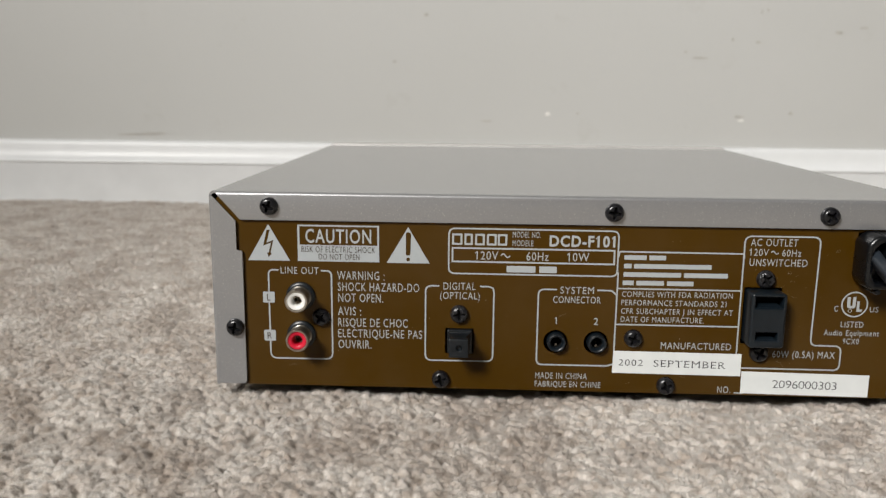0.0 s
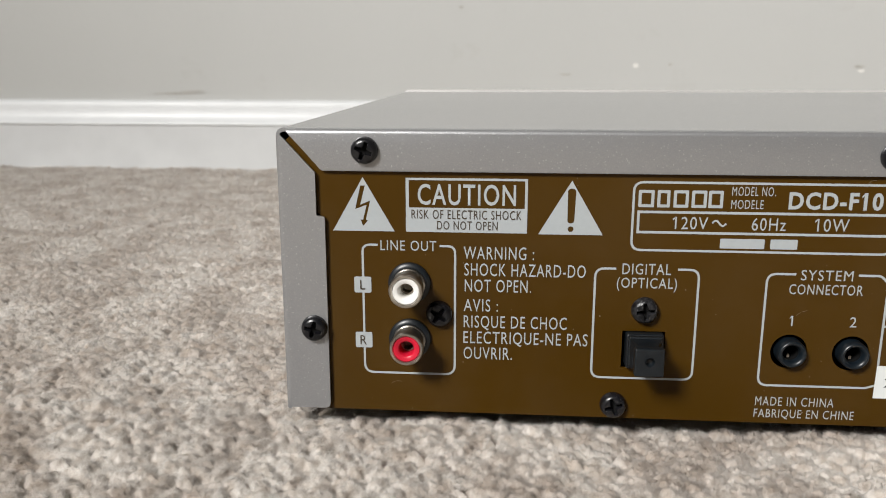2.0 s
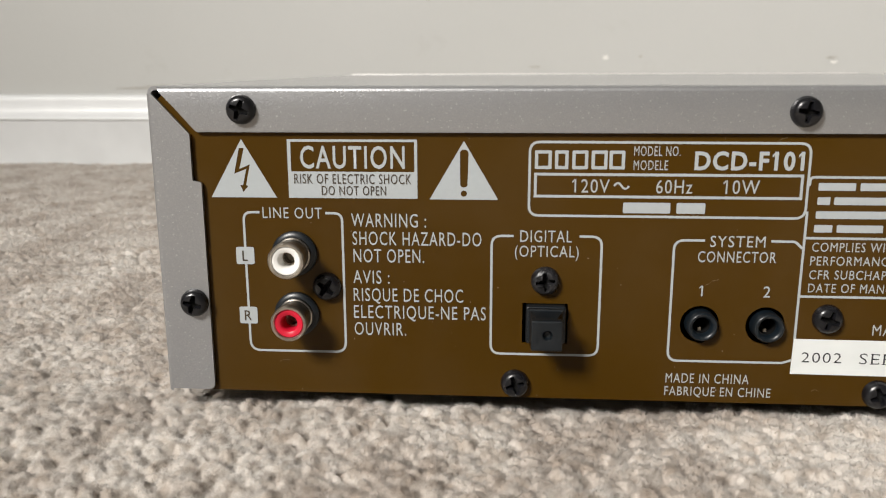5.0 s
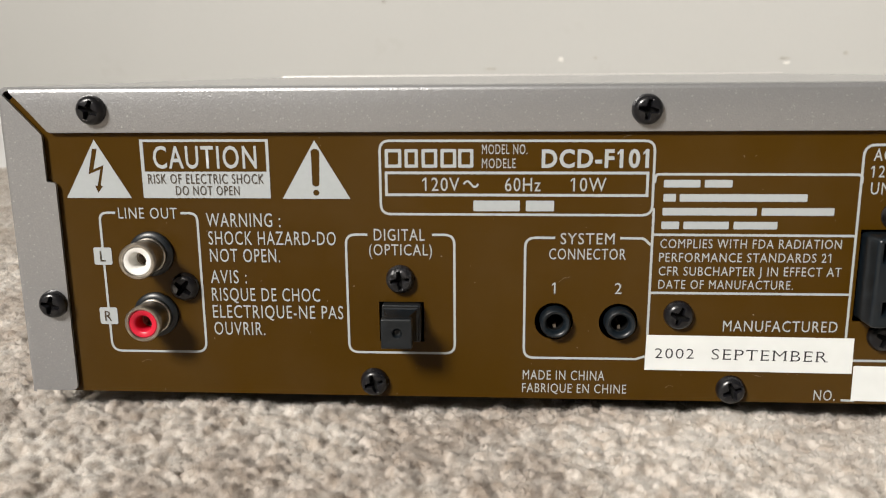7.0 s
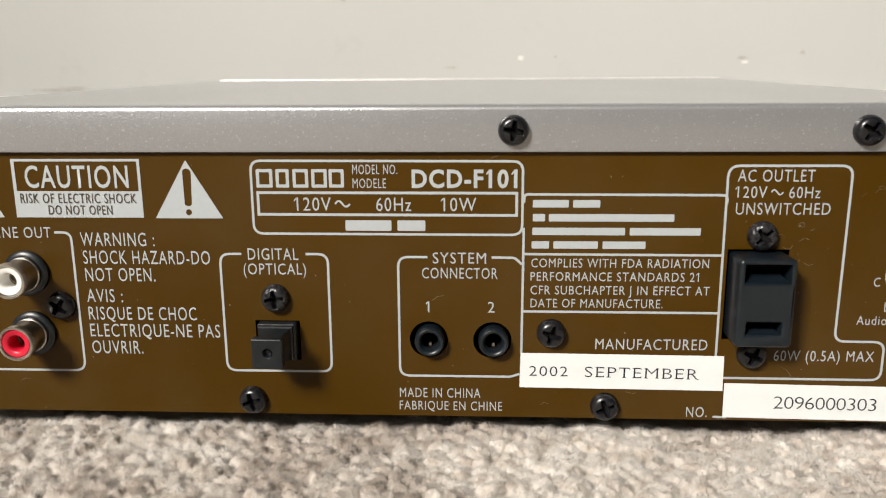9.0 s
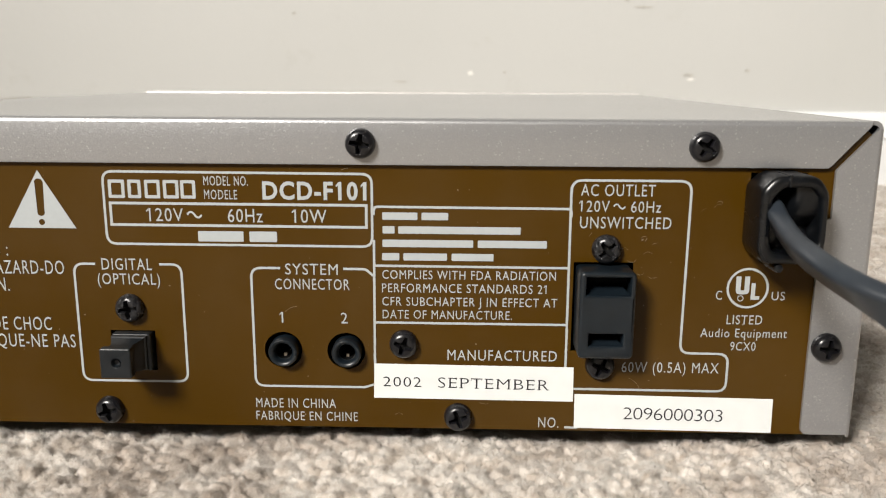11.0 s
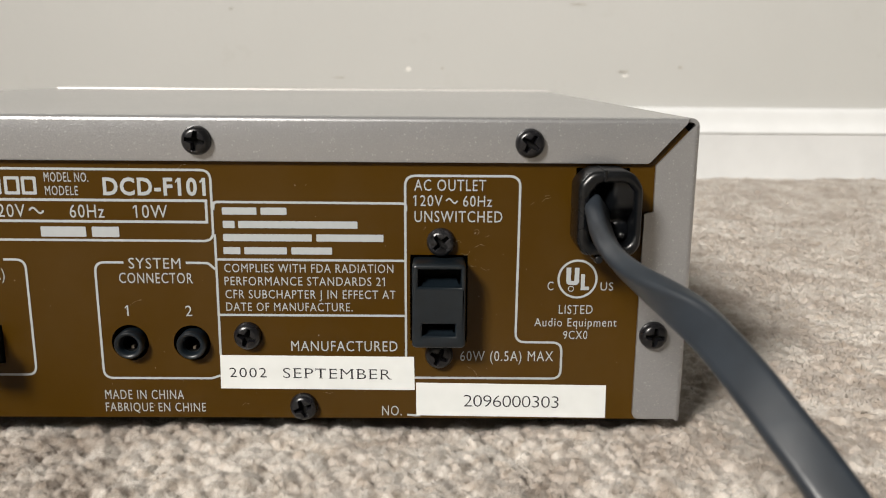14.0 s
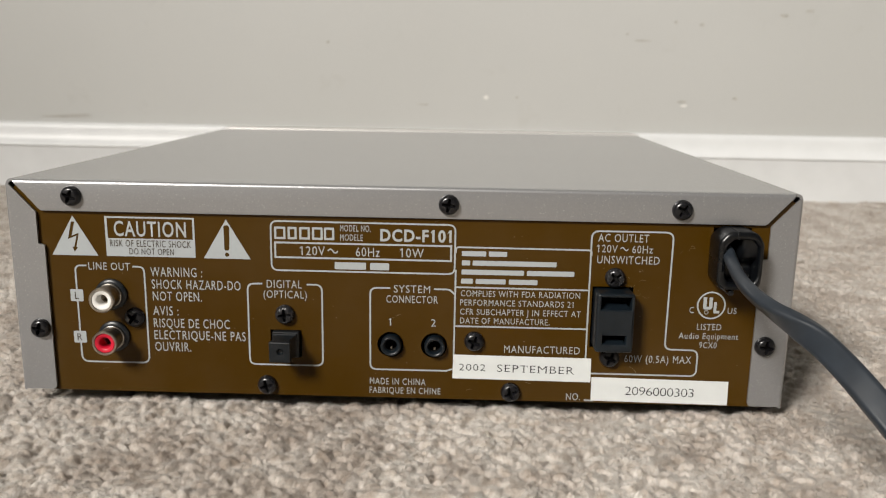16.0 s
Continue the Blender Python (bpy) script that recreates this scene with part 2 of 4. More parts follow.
def glyphs(body, weight=0.0):
    cu = bpy.data.curves.new("lettering", "FONT")
    cu.body, cu.size, cu.resolution_u, cu.offset, cu.space_character = body, 1.0, 3, weight, 1.13
    return as_mesh("lettering", cu)


CAP = max(v.co.y for v in glyphs("H").vertices)


def flag(bm, right, cap, base, y):
    """The slanting stroke at the head of a figure one whose stem ends at right."""
    w = 0.14 * cap
    loop = ((right - w, 1.0), (right - w, 0.86), (right - w - 0.17 * cap, 0.70), (right - w - 0.17 * cap, 0.82), (right - 1.1 * w, 0.995))
    bm.faces.new([bm.verts.new((x * MM, y - 0.00001, (base + f * cap) * MM)) for x, f in reversed(loop)])


# feet of the typed letters: place across, height, half length
SERIFS = {"E": ((0.1, 0, 0.16), (0.1, 0.93, 0.16), (0.95, 0.10, 0.03), (0.95, 0.82, 0.03)), "P": ((0.1, 0, 0.18), (0.1, 0.93, 0.15)), "T": ((0.5, 0, 0.18), (0.04, 0.80, 0.03), (0.96, 0.80, 0.03)),
          "M": ((0.07, 0, 0.16), (0.93, 0, 0.16), (0.05, 0.93, 0.14), (0.95, 0.93, 0.14)), "B": ((0.1, 0, 0.16), (0.1, 0.93, 0.16)), "R": ((0.1, 0, 0.17), (0.1, 0.93, 0.15), (0.95, 0, 0.14)),
          "S": ((0.95, 0.78, 0.03), (0.05, 0.12, 0.03))}


def write(body, x0, x1, base, cap, parent, material, y=-0.00012, weight=0.0, tilt=0.0, serifs=False, broad=1.0):
    """One line of lettering from x0 to x1 with its feet at base and capitals of height cap (millimetres); broad widens each character where it stands."""
    me = glyphs(body, weight)
    lo, hi = min(v.co.x for v in me.vertices), max(v.co.x for v in me.vertices)
    fx, fz = (x1 - x0) / (hi - lo), cap / (CAP + 2 * weight)
    if broad != 1.0:
        cells = []
        for k, c in enumerate(body):
            right, alone = max(v.co.x for v in glyphs(body[:k + 1], weight).vertices), [v.co.x for v in glyphs(c, weight).vertices]
            cells.append((right, right - (max(alone) - min(alone)) / 2))
        for v in me.vertices:
            middle = next((m for right, m in cells if v.co.x <= right + 1e-4), cells[-1][1])
            v.co.x = middle + (v.co.x - middle) * broad
    for v in me.vertices:
        u = (v.co.x - lo) * fx
        v.co = Vector(((x0 + u) * MM, y, (base + (v.co.y + weight) * fz + u * tilt) * MM))
    # the face's bare figure one gets its flag
    bm = bmesh.new()
    bm.from_mesh(me)
    for k, c in enumerate(body):
        if c != "1" or len(body) == 1:
            continue
        part_mesh = glyphs(body[:k + 1], weight)
        right = (max(v.co.x for v in part_mesh.vertices) - lo) * fx + x0
        flag(bm, right, cap, base + (right - x0) * tilt, y)
    if body == "1":
        flag(bm, x1, cap, base, y)
    for k, c in enumerate(body if serifs else ""):
        right = (max(v.co.x for v in glyphs(body[:k + 1], weight).vertices) - lo) * fx + x0
        alone = [v.co.x for v in glyphs(c, weight).vertices]
        wide = (max(alone) - min(alone)) * fx
        for f, up, span in SERIFS.get(c, ()):
            u, z = right - wide * (1 - f), base + cap * up + (right - x0) * tilt
            loop = ((u - span * cap, z), (u + span * cap, z), (u + span * cap, z + 0.07 * cap), (u - span * cap, z + 0.07 * cap))
            bm.faces.new([bm.verts.new((px * MM, y - 0.00001, pz * MM)) for px, pz in loop])
    bm.to_mesh(me)
    bm.free()
    return part("lettering", me, material, parent)


def lathe(name, profile, segments=32):
    """A body of revolution round the y axis: profile rows of radius and depth, in millimetres."""
    bm, rings = bmesh.new(), []
    for r, y in profile:
        if r < 1e-6:
            rings.append([bm.verts.new((0, y * MM, 0))])
        else:
            rings.append([bm.verts.new((r * MM * math.cos(2 * math.pi * k / segments), y * MM, r * MM * math.sin(2 * math.pi * k / segments))) for k in range(segments)])
    for a, b in zip(rings, rings[1:]):
        for k in range(segments):
            j = (k + 1) % segments
            if len(a) == 1 and len(b) > 1:
                bm.faces.new((a[0], b[j], b[k]))
            elif len(b) == 1 and len(a) > 1:
                bm.faces.new((a[k], a[j], b[0]))
            elif len(a) > 1:
                bm.faces.new((a[k], a[j], b[j], b[k]))
    bmesh.ops.recalc_face_normals(bm, faces=bm.faces[:])
    me = bpy.data.meshes.new(name)
    bm.to_mesh(me)
    bm.free()
    return smooth(me)


# ---- the room ----
WALL_Y = 0.577


def pile_top(y):
    return 0.0069 - 0.0178 * y


def slab(name, x0, x1, y0, y1, z0, z1, material, label, category):
    return tagged(part(name, box_bm(x0, x1, y0, y1, z0, z1), material), label, category, kind="structure")


wall_north = slab("wall_north", -2.6, 2.4, WALL_Y, WALL_Y + 0.1, -0.12, 2.6, WALL, "off-white painted wall with small scuffs and dents", "wall")
# unseen sides and ceiling, added to close the room and bounce light
slab("wall_west", -2.7, -2.6, -2.3, WALL_Y + 0.1, -0.12, 2.6, WALL, "plain off-white painted side wall", "wall")
slab("wall_east", 2.4, 2.5, -2.3, WALL_Y + 0.1, -0.12, 2.6, WALL, "plain off-white painted side wall", "wall")
slab("ceiling", -2.7, 2.5, -2.3, WALL_Y + 0.1, 2.6, 2.7, CEILING, "plain white painted ceiling", "ceiling")

# the unseen south wall, with an opening added for the lamp
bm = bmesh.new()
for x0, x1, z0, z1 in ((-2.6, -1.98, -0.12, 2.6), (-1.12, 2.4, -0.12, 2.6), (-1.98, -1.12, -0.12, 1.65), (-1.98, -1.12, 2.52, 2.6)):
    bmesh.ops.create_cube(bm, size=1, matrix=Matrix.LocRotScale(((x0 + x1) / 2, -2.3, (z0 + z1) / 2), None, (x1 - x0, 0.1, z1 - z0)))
tagged(part("wall_south", bm, WALL), "plain off-white wall, unseen, with an opening added for the lamp", "wall", kind="structure")

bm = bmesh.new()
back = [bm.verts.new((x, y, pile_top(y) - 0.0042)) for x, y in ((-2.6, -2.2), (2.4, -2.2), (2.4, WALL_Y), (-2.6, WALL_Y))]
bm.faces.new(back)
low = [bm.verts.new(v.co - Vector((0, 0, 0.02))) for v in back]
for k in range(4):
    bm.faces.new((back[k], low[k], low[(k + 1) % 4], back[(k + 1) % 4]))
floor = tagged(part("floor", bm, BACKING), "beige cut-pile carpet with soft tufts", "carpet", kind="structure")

# moulded baseboard, one profile run along the wall
profile = [(0, -30), (-12, -30), (-12.2, 36.0), (-12.6, 37.0), (-13.6, 37.6), (-14.0, 38.4), (-13.8, 39.3), (-12.6, 40.4), (-10.6, 42.2), (-8.9, 44.6), (-7.8, 47.6), (-7.2, 51), (-6.9, 54), (-6.6, 56.6), (-5.9, 58.4), (-4.6, 59.5), (-3.0, 60.1), (0, 60.4)]
bm = bmesh.new()
cuts = [-2.6 + 5.0 * k / 60 for k in range(61)]
rings = [[bm.verts.new((x, WALL_Y + y * MM, z * MM)) for y, z in profile] for x in cuts]
for a, b in zip(rings, rings[1:]):
    for k in range(len(profile) - 1):
        bm.faces.new((a[k], b[k], b[k + 1], a[k + 1]))
board = part("baseboard", bm, TRIM)
smooth(board.data, 35)
tagged(board, "white gloss-painted moulded baseboard", "baseboard", kind="structure")


# ---- the disc player ----
player = new("cd_player")
tagged(player, "silver compact disc player with brown rear panel, standing on carpet", "cd player")
W, TOP, FOOT, DEPTH = 125.35, 81.0, 10.4, 243.0


def top_cover():
    """The folded steel cover: a shell over the sides and top, and lips folded down over the rear."""
    bm = bmesh.new()
    r = 1.8

    def shell(points, y0, y1, thick):
        outer = [[bm.verts.new((x * MM, y * MM, z * MM)) for x, z in points] for y in (y0, y1)]
        n = len(points)
        inner = []
        for y in (y0, y1):
            row = []
            for i, (x, z) in enumerate(points):
                a, b = Vector(points[max(i - 1, 0)]), Vector(points[min(i + 1, n - 1)])
                d = (b - a).normalized()
                row.append(bm.verts.new(((x + d.y * thick) * MM, y * MM, (z - d.x * thick) * MM)))
            inner.append(row)
        for i in range(n - 1):
            bm.faces.new((outer[0][i], outer[0][i + 1], outer[1][i + 1], outer[1][i]))
            bm.faces.new((inner[0][i], inner[1][i], inner[1][i + 1], inner[0][i + 1]))
            for k, flip in ((0, 1), (1, 0)):
                q = (outer[k][i], inner[k][i], inner[k][i + 1], outer[k][i + 1])
                bm.faces.new(q if flip else q[::-1])

    arc = [(math.cos(a), math.sin(a)) for a in (math.pi - math.pi / 2 * k / 6 for k in range(7))]
    left = [(-W + r + r * c, TOP - r + r * s) for c, s in arc]
    right = [(-x, z) for x, z in reversed(left)]
    shell([(-W, FOOT), *left, *right, (W, FOOT)], 0.0, DEPTH, 0.9)

    me = bpy.data.meshes.new("cover_shell")
    bm.to_mesh(me)
    bm.free()
    part("cover_shell", smooth(me, 30), SILVER, player, "champagne-silver painted steel top and sides")

    # lip over the rear: folds from the top, then hangs down with slanted ends
    bm = bmesh.new()
    rows = [(TOP, 0.4, W - 2.2)]
    for k in range(1, 7):
        a = math.pi / 2 * k / 6
        rows.append((TOP - 1.3 + 1.3 * math.cos(a), 0.1 - 1.3 * math.sin(a), W - 2.2 - 0.16 * k))
    rows += [(76.0, -1.2, W - 6.6), (71.5, -1.2, 114.8), (71.05, -1.05, 114.2)]
    pairs = [[bm.verts.new((s * h * MM, y * MM, z * MM)) for s in (-1, 1)] for z, y, h in rows]
    backs = [[bm.verts.new((s * h * MM, (y + 0.8 if i > 5 else 1.0) * MM, (z - (0.8 if i < 6 else 0)) * MM)) for s in (-1, 1)] for i, (z, y, h) in enumerate(rows)]
    for p, q in zip(pairs, pairs[1:]):
        bm.faces.new((p[0], q[0], q[1], p[1]))
    for k in range(len(rows) - 1):
        bm.faces.new((backs[k][0], backs[k][1], backs[k + 1][1], backs[k + 1][0]))
        for s in (0, 1):
            bm.faces.new((pairs[k][s], pairs[k + 1][s], backs[k + 1][s], backs[k][s]))
    bm.faces.new((pairs[-1][0], pairs[-1][1], backs[-1][1], backs[-1][0]))

    me = bpy.data.meshes.new("rear_lip")
    bm.to_mesh(me)
    bm.free()
    part("rear_lip", smooth(me, 30), SILVER, player, "silver rear lip of the cover with slanted ends")

    # folds from the sides to their lips
    for s in (-1, 1):
        bm = bmesh.new()
        rows = []
        for k in range(7):
            a = math.pi / 2 * k / 6
            rows.append((s * (W - 1.3 + 1.3 * math.cos(a)), 0.1 - 1.3 * math.sin(a)))
        cols = [[bm.verts.new((x * MM, y * MM, z * MM)) for z in (FOOT, 79.3)] for x, y in rows]
        for p, q in zip(cols, cols[1:]):
            bm.faces.new((p[0], q[0], q[1], p[1]) if s < 0 else (p[1], q[1], q[0], p[0]))
        loop = rounded([(1.3 - W, FOOT + 0.5), (-114.0, FOOT + 0.5), (-114.0, 59.9), (-116.0, 60.3), (-116.0, 70.6), (-123.3, 78.6), (1.3 - W, 79.3)], [0, 1.6, 0.5, 0.3, 0.6, 0.3, 0])
        me = sheet("lip", [[(-s * x, z) for x, z in loop]], -0.0012, 0.8)
        bm.from_mesh(me)
        bpy.data.meshes.remove(me)
        me = bpy.data.meshes.new("side_lip")
        bm.to_mesh(me)
        bm.free()
        part("side_lip", smooth(me, 12), SILVER, player, "silver side lip folded over the rear")


top_cover()
RCA = ((-93.8, 43.8), (-93.8, 29.6))
JACKS = ((-2.75, 28.8), (11.5, 28.75))
outline = [(-123.6, FOOT), (123.6, FOOT), (123.6, 77.6), (121.2, 79.8), (-121.2, 79.8), (-123.6, 77.6)]
holes = [circle(x, z, 5.0) for x, z in RCA] + [circle(x - 0.25, z, 4.3) for x, z in JACKS]
holes += [rect(-42.3, -32.1, 23.6, 33.0), rect(61.7, 74.8, 29.5, 50.0), rect(98.6, 110.6, 54.0, 70.0)]
rear_panel = part("rear_panel", sheet("rear_panel", [outline, *holes], 0.0, 1.0), BROWN, player, "olive-brown painted rear panel with pale grey printing")
part("chassis_base", box_bm(-0.1246, 0.1246, 0.002, 0.243, 0.0096, 0.0108, 0.0003), SILVER, player, "plain steel underside")
# a black sheet added behind the openings for the shade inside
part("inner_frame", box_bm(-0.120, 0.120, 0.020, 0.0215, 0.012, 0.079), SHADE_BLACK, player, "black sheet behind the openings, standing for the shade inside")

bm = box_bm(-0.1253, 0.1253, 0.2431, 0.2600, 0.011, 0.0816, 0.0006, 3)
part("front_panel", bm, ALUMINIUM, player, "thick pale aluminium front panel standing slightly above the cover")
for x in (-0.098, 0.098):
    for y in (0.035, 0.200):
        foot = part("foot", lathe("foot", [(0, 0), (11, 0), (12, 1), (11, 14), (0, 14)], 24), PLASTIC, player, "round black plastic foot")
        foot.matrix_basis = pose(x, y, 0.0098, -90)

# ---- printing on the rear panel ----
Y_PRINT = -0.0001


ink_layer = itertools.cycle(range(8))


def line(points, r, width=0.54, closed=False):
    """A printed line; each lies a trifle over the last, so that they may cross."""
    return part("printed_line", stroke("printed_line", rounded(points, r, closed) if r else points, width, Y_PRINT - 0.000004 * next(ink_layer), closed), PRINT, rear_panel)


bolt = [(-105.4, 67.5), (-104.3, 67.5), (-105.5, 62.9), (-103.1, 63.9), (-104.2, 59.3), (-103.7, 59.1), (-104.9, 57.7), (-105.5, 59.3), (-104.9, 59.25), (-103.95, 62.9), (-106.75, 61.8)]
part("warning_triangle", sheet("warning_triangle", [[(-112.25, 56.5), (-97.3, 56.5), (-104.8, 69.5)], bolt], Y_PRINT), PRINT, rear_panel, "pale triangle with a lightning bolt")
mark = [(-56.4, 66.6), *[(-55.5 + 0.98 * math.cos(a), 66.5 + 0.9 * math.sin(a)) for a in (math.pi - math.pi * k / 8 for k in range(9))], (-54.75, 59.9)]
mark += [(-55.55 + 0.8 * math.cos(a), 59.7 + 0.6 * math.sin(a)) for a in (-math.pi * k / 6 for k in range(7))]
part("warning_triangle", sheet("warning_triangle", [[(-63.1, 56.4), (-48.0, 56.4), (-55.55, 69.25)], mark, circle(-55.55, 57.75, 0.68, 16)], Y_PRINT), PRINT, rear_panel, "pale triangle with an exclamation mark")
part("caution_box", sheet("caution_box", [rect(-94.55, -65.75, 56.5, 69.5), rect(-93.8, -66.4, 62.4, 68.95)], Y_PRINT), PRINT, rear_panel, "pale box with an open upper half")
write("CAUTION", -91.7, -68.5, 63.1, 4.95, rear_panel, PRINT, weight=0.012)
write("RISK OF ELECTRIC SHOCK", -93.2, -67.1, 59.75, 2.15, rear_panel, INK, y=-0.00022)
write("DO NOT OPEN", -87.1, -72.7, 57.2, 2.05, rear_panel, INK, y=-0.00022)

line([(-101.5, 53.15), (-105.2, 53.15), (-105.2, 20.5), (-82.75, 20.5), (-82.75, 53.1), (-86.5, 53.1)], 2.4)
write("LINE OUT", -100.8, -87.3, 51.85, 2.45, rear_panel, PRINT)
for z, letter, x0, x1 in ((41.1, "L", -105.95, -104.7), (26.95, "R", -106.2, -104.6)):
    part("channel_tag", sheet("channel_tag", [rect(-107.4, -103.2, z, z + 4.05, 0.5)], Y_PRINT - 0.00004), PRINT, rear_panel)
    write(letter, x0, x1, z + 0.8, 2.4, rear_panel, INK, y=-0.00024)
for body, x0, x1, z in (("WARNING :", -80.7, -63.9, 50.05), ("SHOCK HAZARD-DO", -80.5, -51.6, 45.95), ("NOT OPEN.", -80.4, -64.4, 41.95), ("AVIS :", -80.6, -72.3, 37.0),
                        ("RISQUE DE CHOC", -80.6, -55.65, 32.85), ("ELECTRIQUE-NE PAS", -80.65, -50.5, 28.8), ("OUVRIR.", -80.6, -68.7, 24.75)):
    write(body, x0, x1, z, 3.05, rear_panel, PRINT)

line([(-44.5, 48.4), (-49.35, 48.4), (-49.35, 20.95), (-25.2, 20.95), (-25.2, 48.45), (-30.1, 48.45)], 2.2)
write("DIGITAL", -43.05, -31.75, 47.1, 2.6, rear_panel, PRINT)
write("(OPTICAL)", -44.2, -30.15, 43.75, 2.5, rear_panel, PRINT)

line([(-41.3, 53.05), (17.5, 52.95), (17.5, 68.95), (-41.3, 69.1)], 2.2, closed=True)
line([(-40.0, 57.35), (16.25, 57.25), (16.25, 62.1), (-40.0, 62.15)], 0, 0.6, closed=True)
# the maker's name, as plain blocks
for x, w in ((-40.2, 3.6), (-35.9, 2.9), (-32.2, 3.4), (-28.1, 3.4), (-24.3, 3.3)):
    part("name_block", sheet("name_block", [rect(x, x + w, 63.25, 67.3, 0.3), rect(x + 0.7, x + w - 0.7, 63.95, 66.6)], Y_PRINT), PRINT, rear_panel)
write("MODEL NO.", -19.15, -9.4, 66.2, 2.05, rear_panel, PRINT)
write("MODELE", -19.15, -11.9, 63.18, 2.05, rear_panel, PRINT)
write("DCD-F101", -6.35, 16.35, 63.2, 4.0, rear_panel, PRINT, weight=0.03)
write("120V", -31.55, -24.05, 58.2, 2.88, rear_panel, PRINT)
write("60Hz", -14.15, -6.5, 58.15, 2.92, rear_panel, PRINT)
write("10W", 0.5, 7.55, 58.15, 2.92, rear_panel, PRINT)


def sine_mark(x0, x1, z, h, width):
    return line([(x0 + (x1 - x0) * k / 20, z + h * math.sin(2 * math.pi * k / 20)) for k in range(21)], 0, width)


sine_mark(-23.1, -19.9, 59.7, 0.62, 0.42)
for x0, x1 in ((-21.0, -10.9), (-9.6, -3.5)):
    part("name_block", sheet("name_block", [rect(x0, x1, 53.75, 56.1, 0.3)], Y_PRINT), PRINT, rear_panel)

line([(-3.1, 47.9), (-9.6, 47.9), (-9.6, 20.2), (15.4, 20.2), (17.45, 20.9)], [0, 2.2, 2.2, 1.2, 0])
line([(10.95, 47.9), (16.0, 47.85), (17.55, 46.4)], [0, 1.6, 0])
write("SYSTEM", -1.95, 9.75, 46.5, 2.45, rear_panel, PRINT)
write("CONNECTOR", -4.35, 12.3, 43.08, 2.42, rear_panel, PRINT)
write("1", -3.15, -2.80, 35.3, 2.48, rear_panel, PRINT)
write("2", 10.2, 11.7, 35.3, 2.48, rear_panel, PRINT)
write("MADE IN CHINA", -9.75, 8.65, 14.97, 2.25, rear_panel, PRINT)
write("FABRIQUE EN CHINE", -9.85, 13.6, 11.9, 2.15, rear_panel, PRINT)

line([(17.85, 54.5), (17.75, 25.9)], 0)
line([(17.8, 60.0), (17.9, 61.85), (19.6, 61.85), (59.0, 61.75), (60.8, 61.7), (60.8, 60.0)], [0, 1.2, 0, 0, 1.6, 0])
line([(17.8, 48.7), (60.8, 48.6)], 0)
line([(17.8, 35.65), (60.7, 35.6)], 0)
# the maker's address, as plain bars
for z, words in ((58.8, ((19.7, 27.4), (28.3, 34.1))), (55.75, ((19.75, 22.4), (23.2, 49.9))), (52.75, ((19.7, 39.6), (40.6, 55.7))), (49.75, ((19.6, 23.4), (24.3, 33.9), (34.9, 44.1)))):
    for x0, x1 in words:
        part("printed_bar", sheet("printed_bar", [rect(x0, x1, z + 0.2, z + 1.85, 0.25)], Y_PRINT), PRINT, rear_panel)
for body, x0, x1, z in (("COMPLIES WITH FDA RADIATION", 19.6, 57.9, 45.75), ("PERFORMANCE STANDARDS 21", 19.5, 55.95, 42.7), ("CFR SUBCHAPTER J IN EFFECT AT", 19.55, 58.4, 39.62), ("DATE OF MANUFACTURE.", 19.6, 48.5, 36.62)):
    write(body, x0, x1, z, 1.98, rear_panel, PRINT)
write("MANUFACTURED", 34.15, 58.75, 27.0, 2.45, rear_panel, PRINT)

line([(60.75, 25.7), (60.6, 68.0), (86.25, 68.0), (86.1, 29.4), (96.85, 29.3), (96.9, 20.45), (62.7, 20.55)], [0, 2.4, 2.4, 2.2, 2.2, 2.2, 0])
write("AC OUTLET", 62.65, 78.6, 64.65, 2.52, rear_panel, PRINT)
write("120V", 62.8, 68.95, 61.2, 2.42, rear_panel, PRINT)
sine_mark(69.8, 72.3, 62.4, 0.5, 0.32)
write("60Hz", 73.55, 80.0, 61.15, 2.4, rear_panel, PRINT)
write("UNSWITCHED", 62.7, 82.4, 57.58, 2.52, rear_panel, PRINT)
write("60W (0.5A) MAX", 73.35, 95.0, 24.75, 2.4, rear_panel, PRINT)
write("NO.", 55.05, 59.7, 11.05, 2.45, rear_panel, PRINT)
line([(61.0, 11.2), (64.0, 11.1)], 0)
# round test mark, as plain shapes
line(circle(99.9, 44.55, 4.35), 0, 0.5, closed=True)
part("mark_block", sheet("mark_block", [rounded([(97.3, 47.2), (97.35, 43.15), (100.3, 43.15), (100.25, 47.2), (99.2, 47.2), (99.2, 44.1), (98.4, 44.1), (98.4, 47.2)], [0, 1.0, 1.0, 0, 0, 0.2, 0.2, 0])], Y_PRINT), PRINT, rear_panel)
part("mark_block", sheet("mark_block", [[(100.7, 45.7), (100.7, 41.95), (102.6, 41.95), (102.6, 42.8), (101.6, 42.8), (101.6, 45.7)]], Y_PRINT), PRINT, rear_panel)
line(circle(98.5, 42.25, 0.6, 14), 0, 0.18, closed=True)
write("C", 93.1, 94.45, 41.9, 2.0, rear_panel, PRINT)
write("US", 105.25, 108.15, 41.9, 1.92, rear_panel, PRINT)
write("LISTED", 95.9, 103.7, 36.3, 2.08, rear_panel, PRINT)
write("Audio Equipment", 90.35, 109.4, 33.25, 2.0, rear_panel, PRINT)
write("9CX0", 97.15, 102.75, 30.2, 1.98, rear_panel, PRINT)

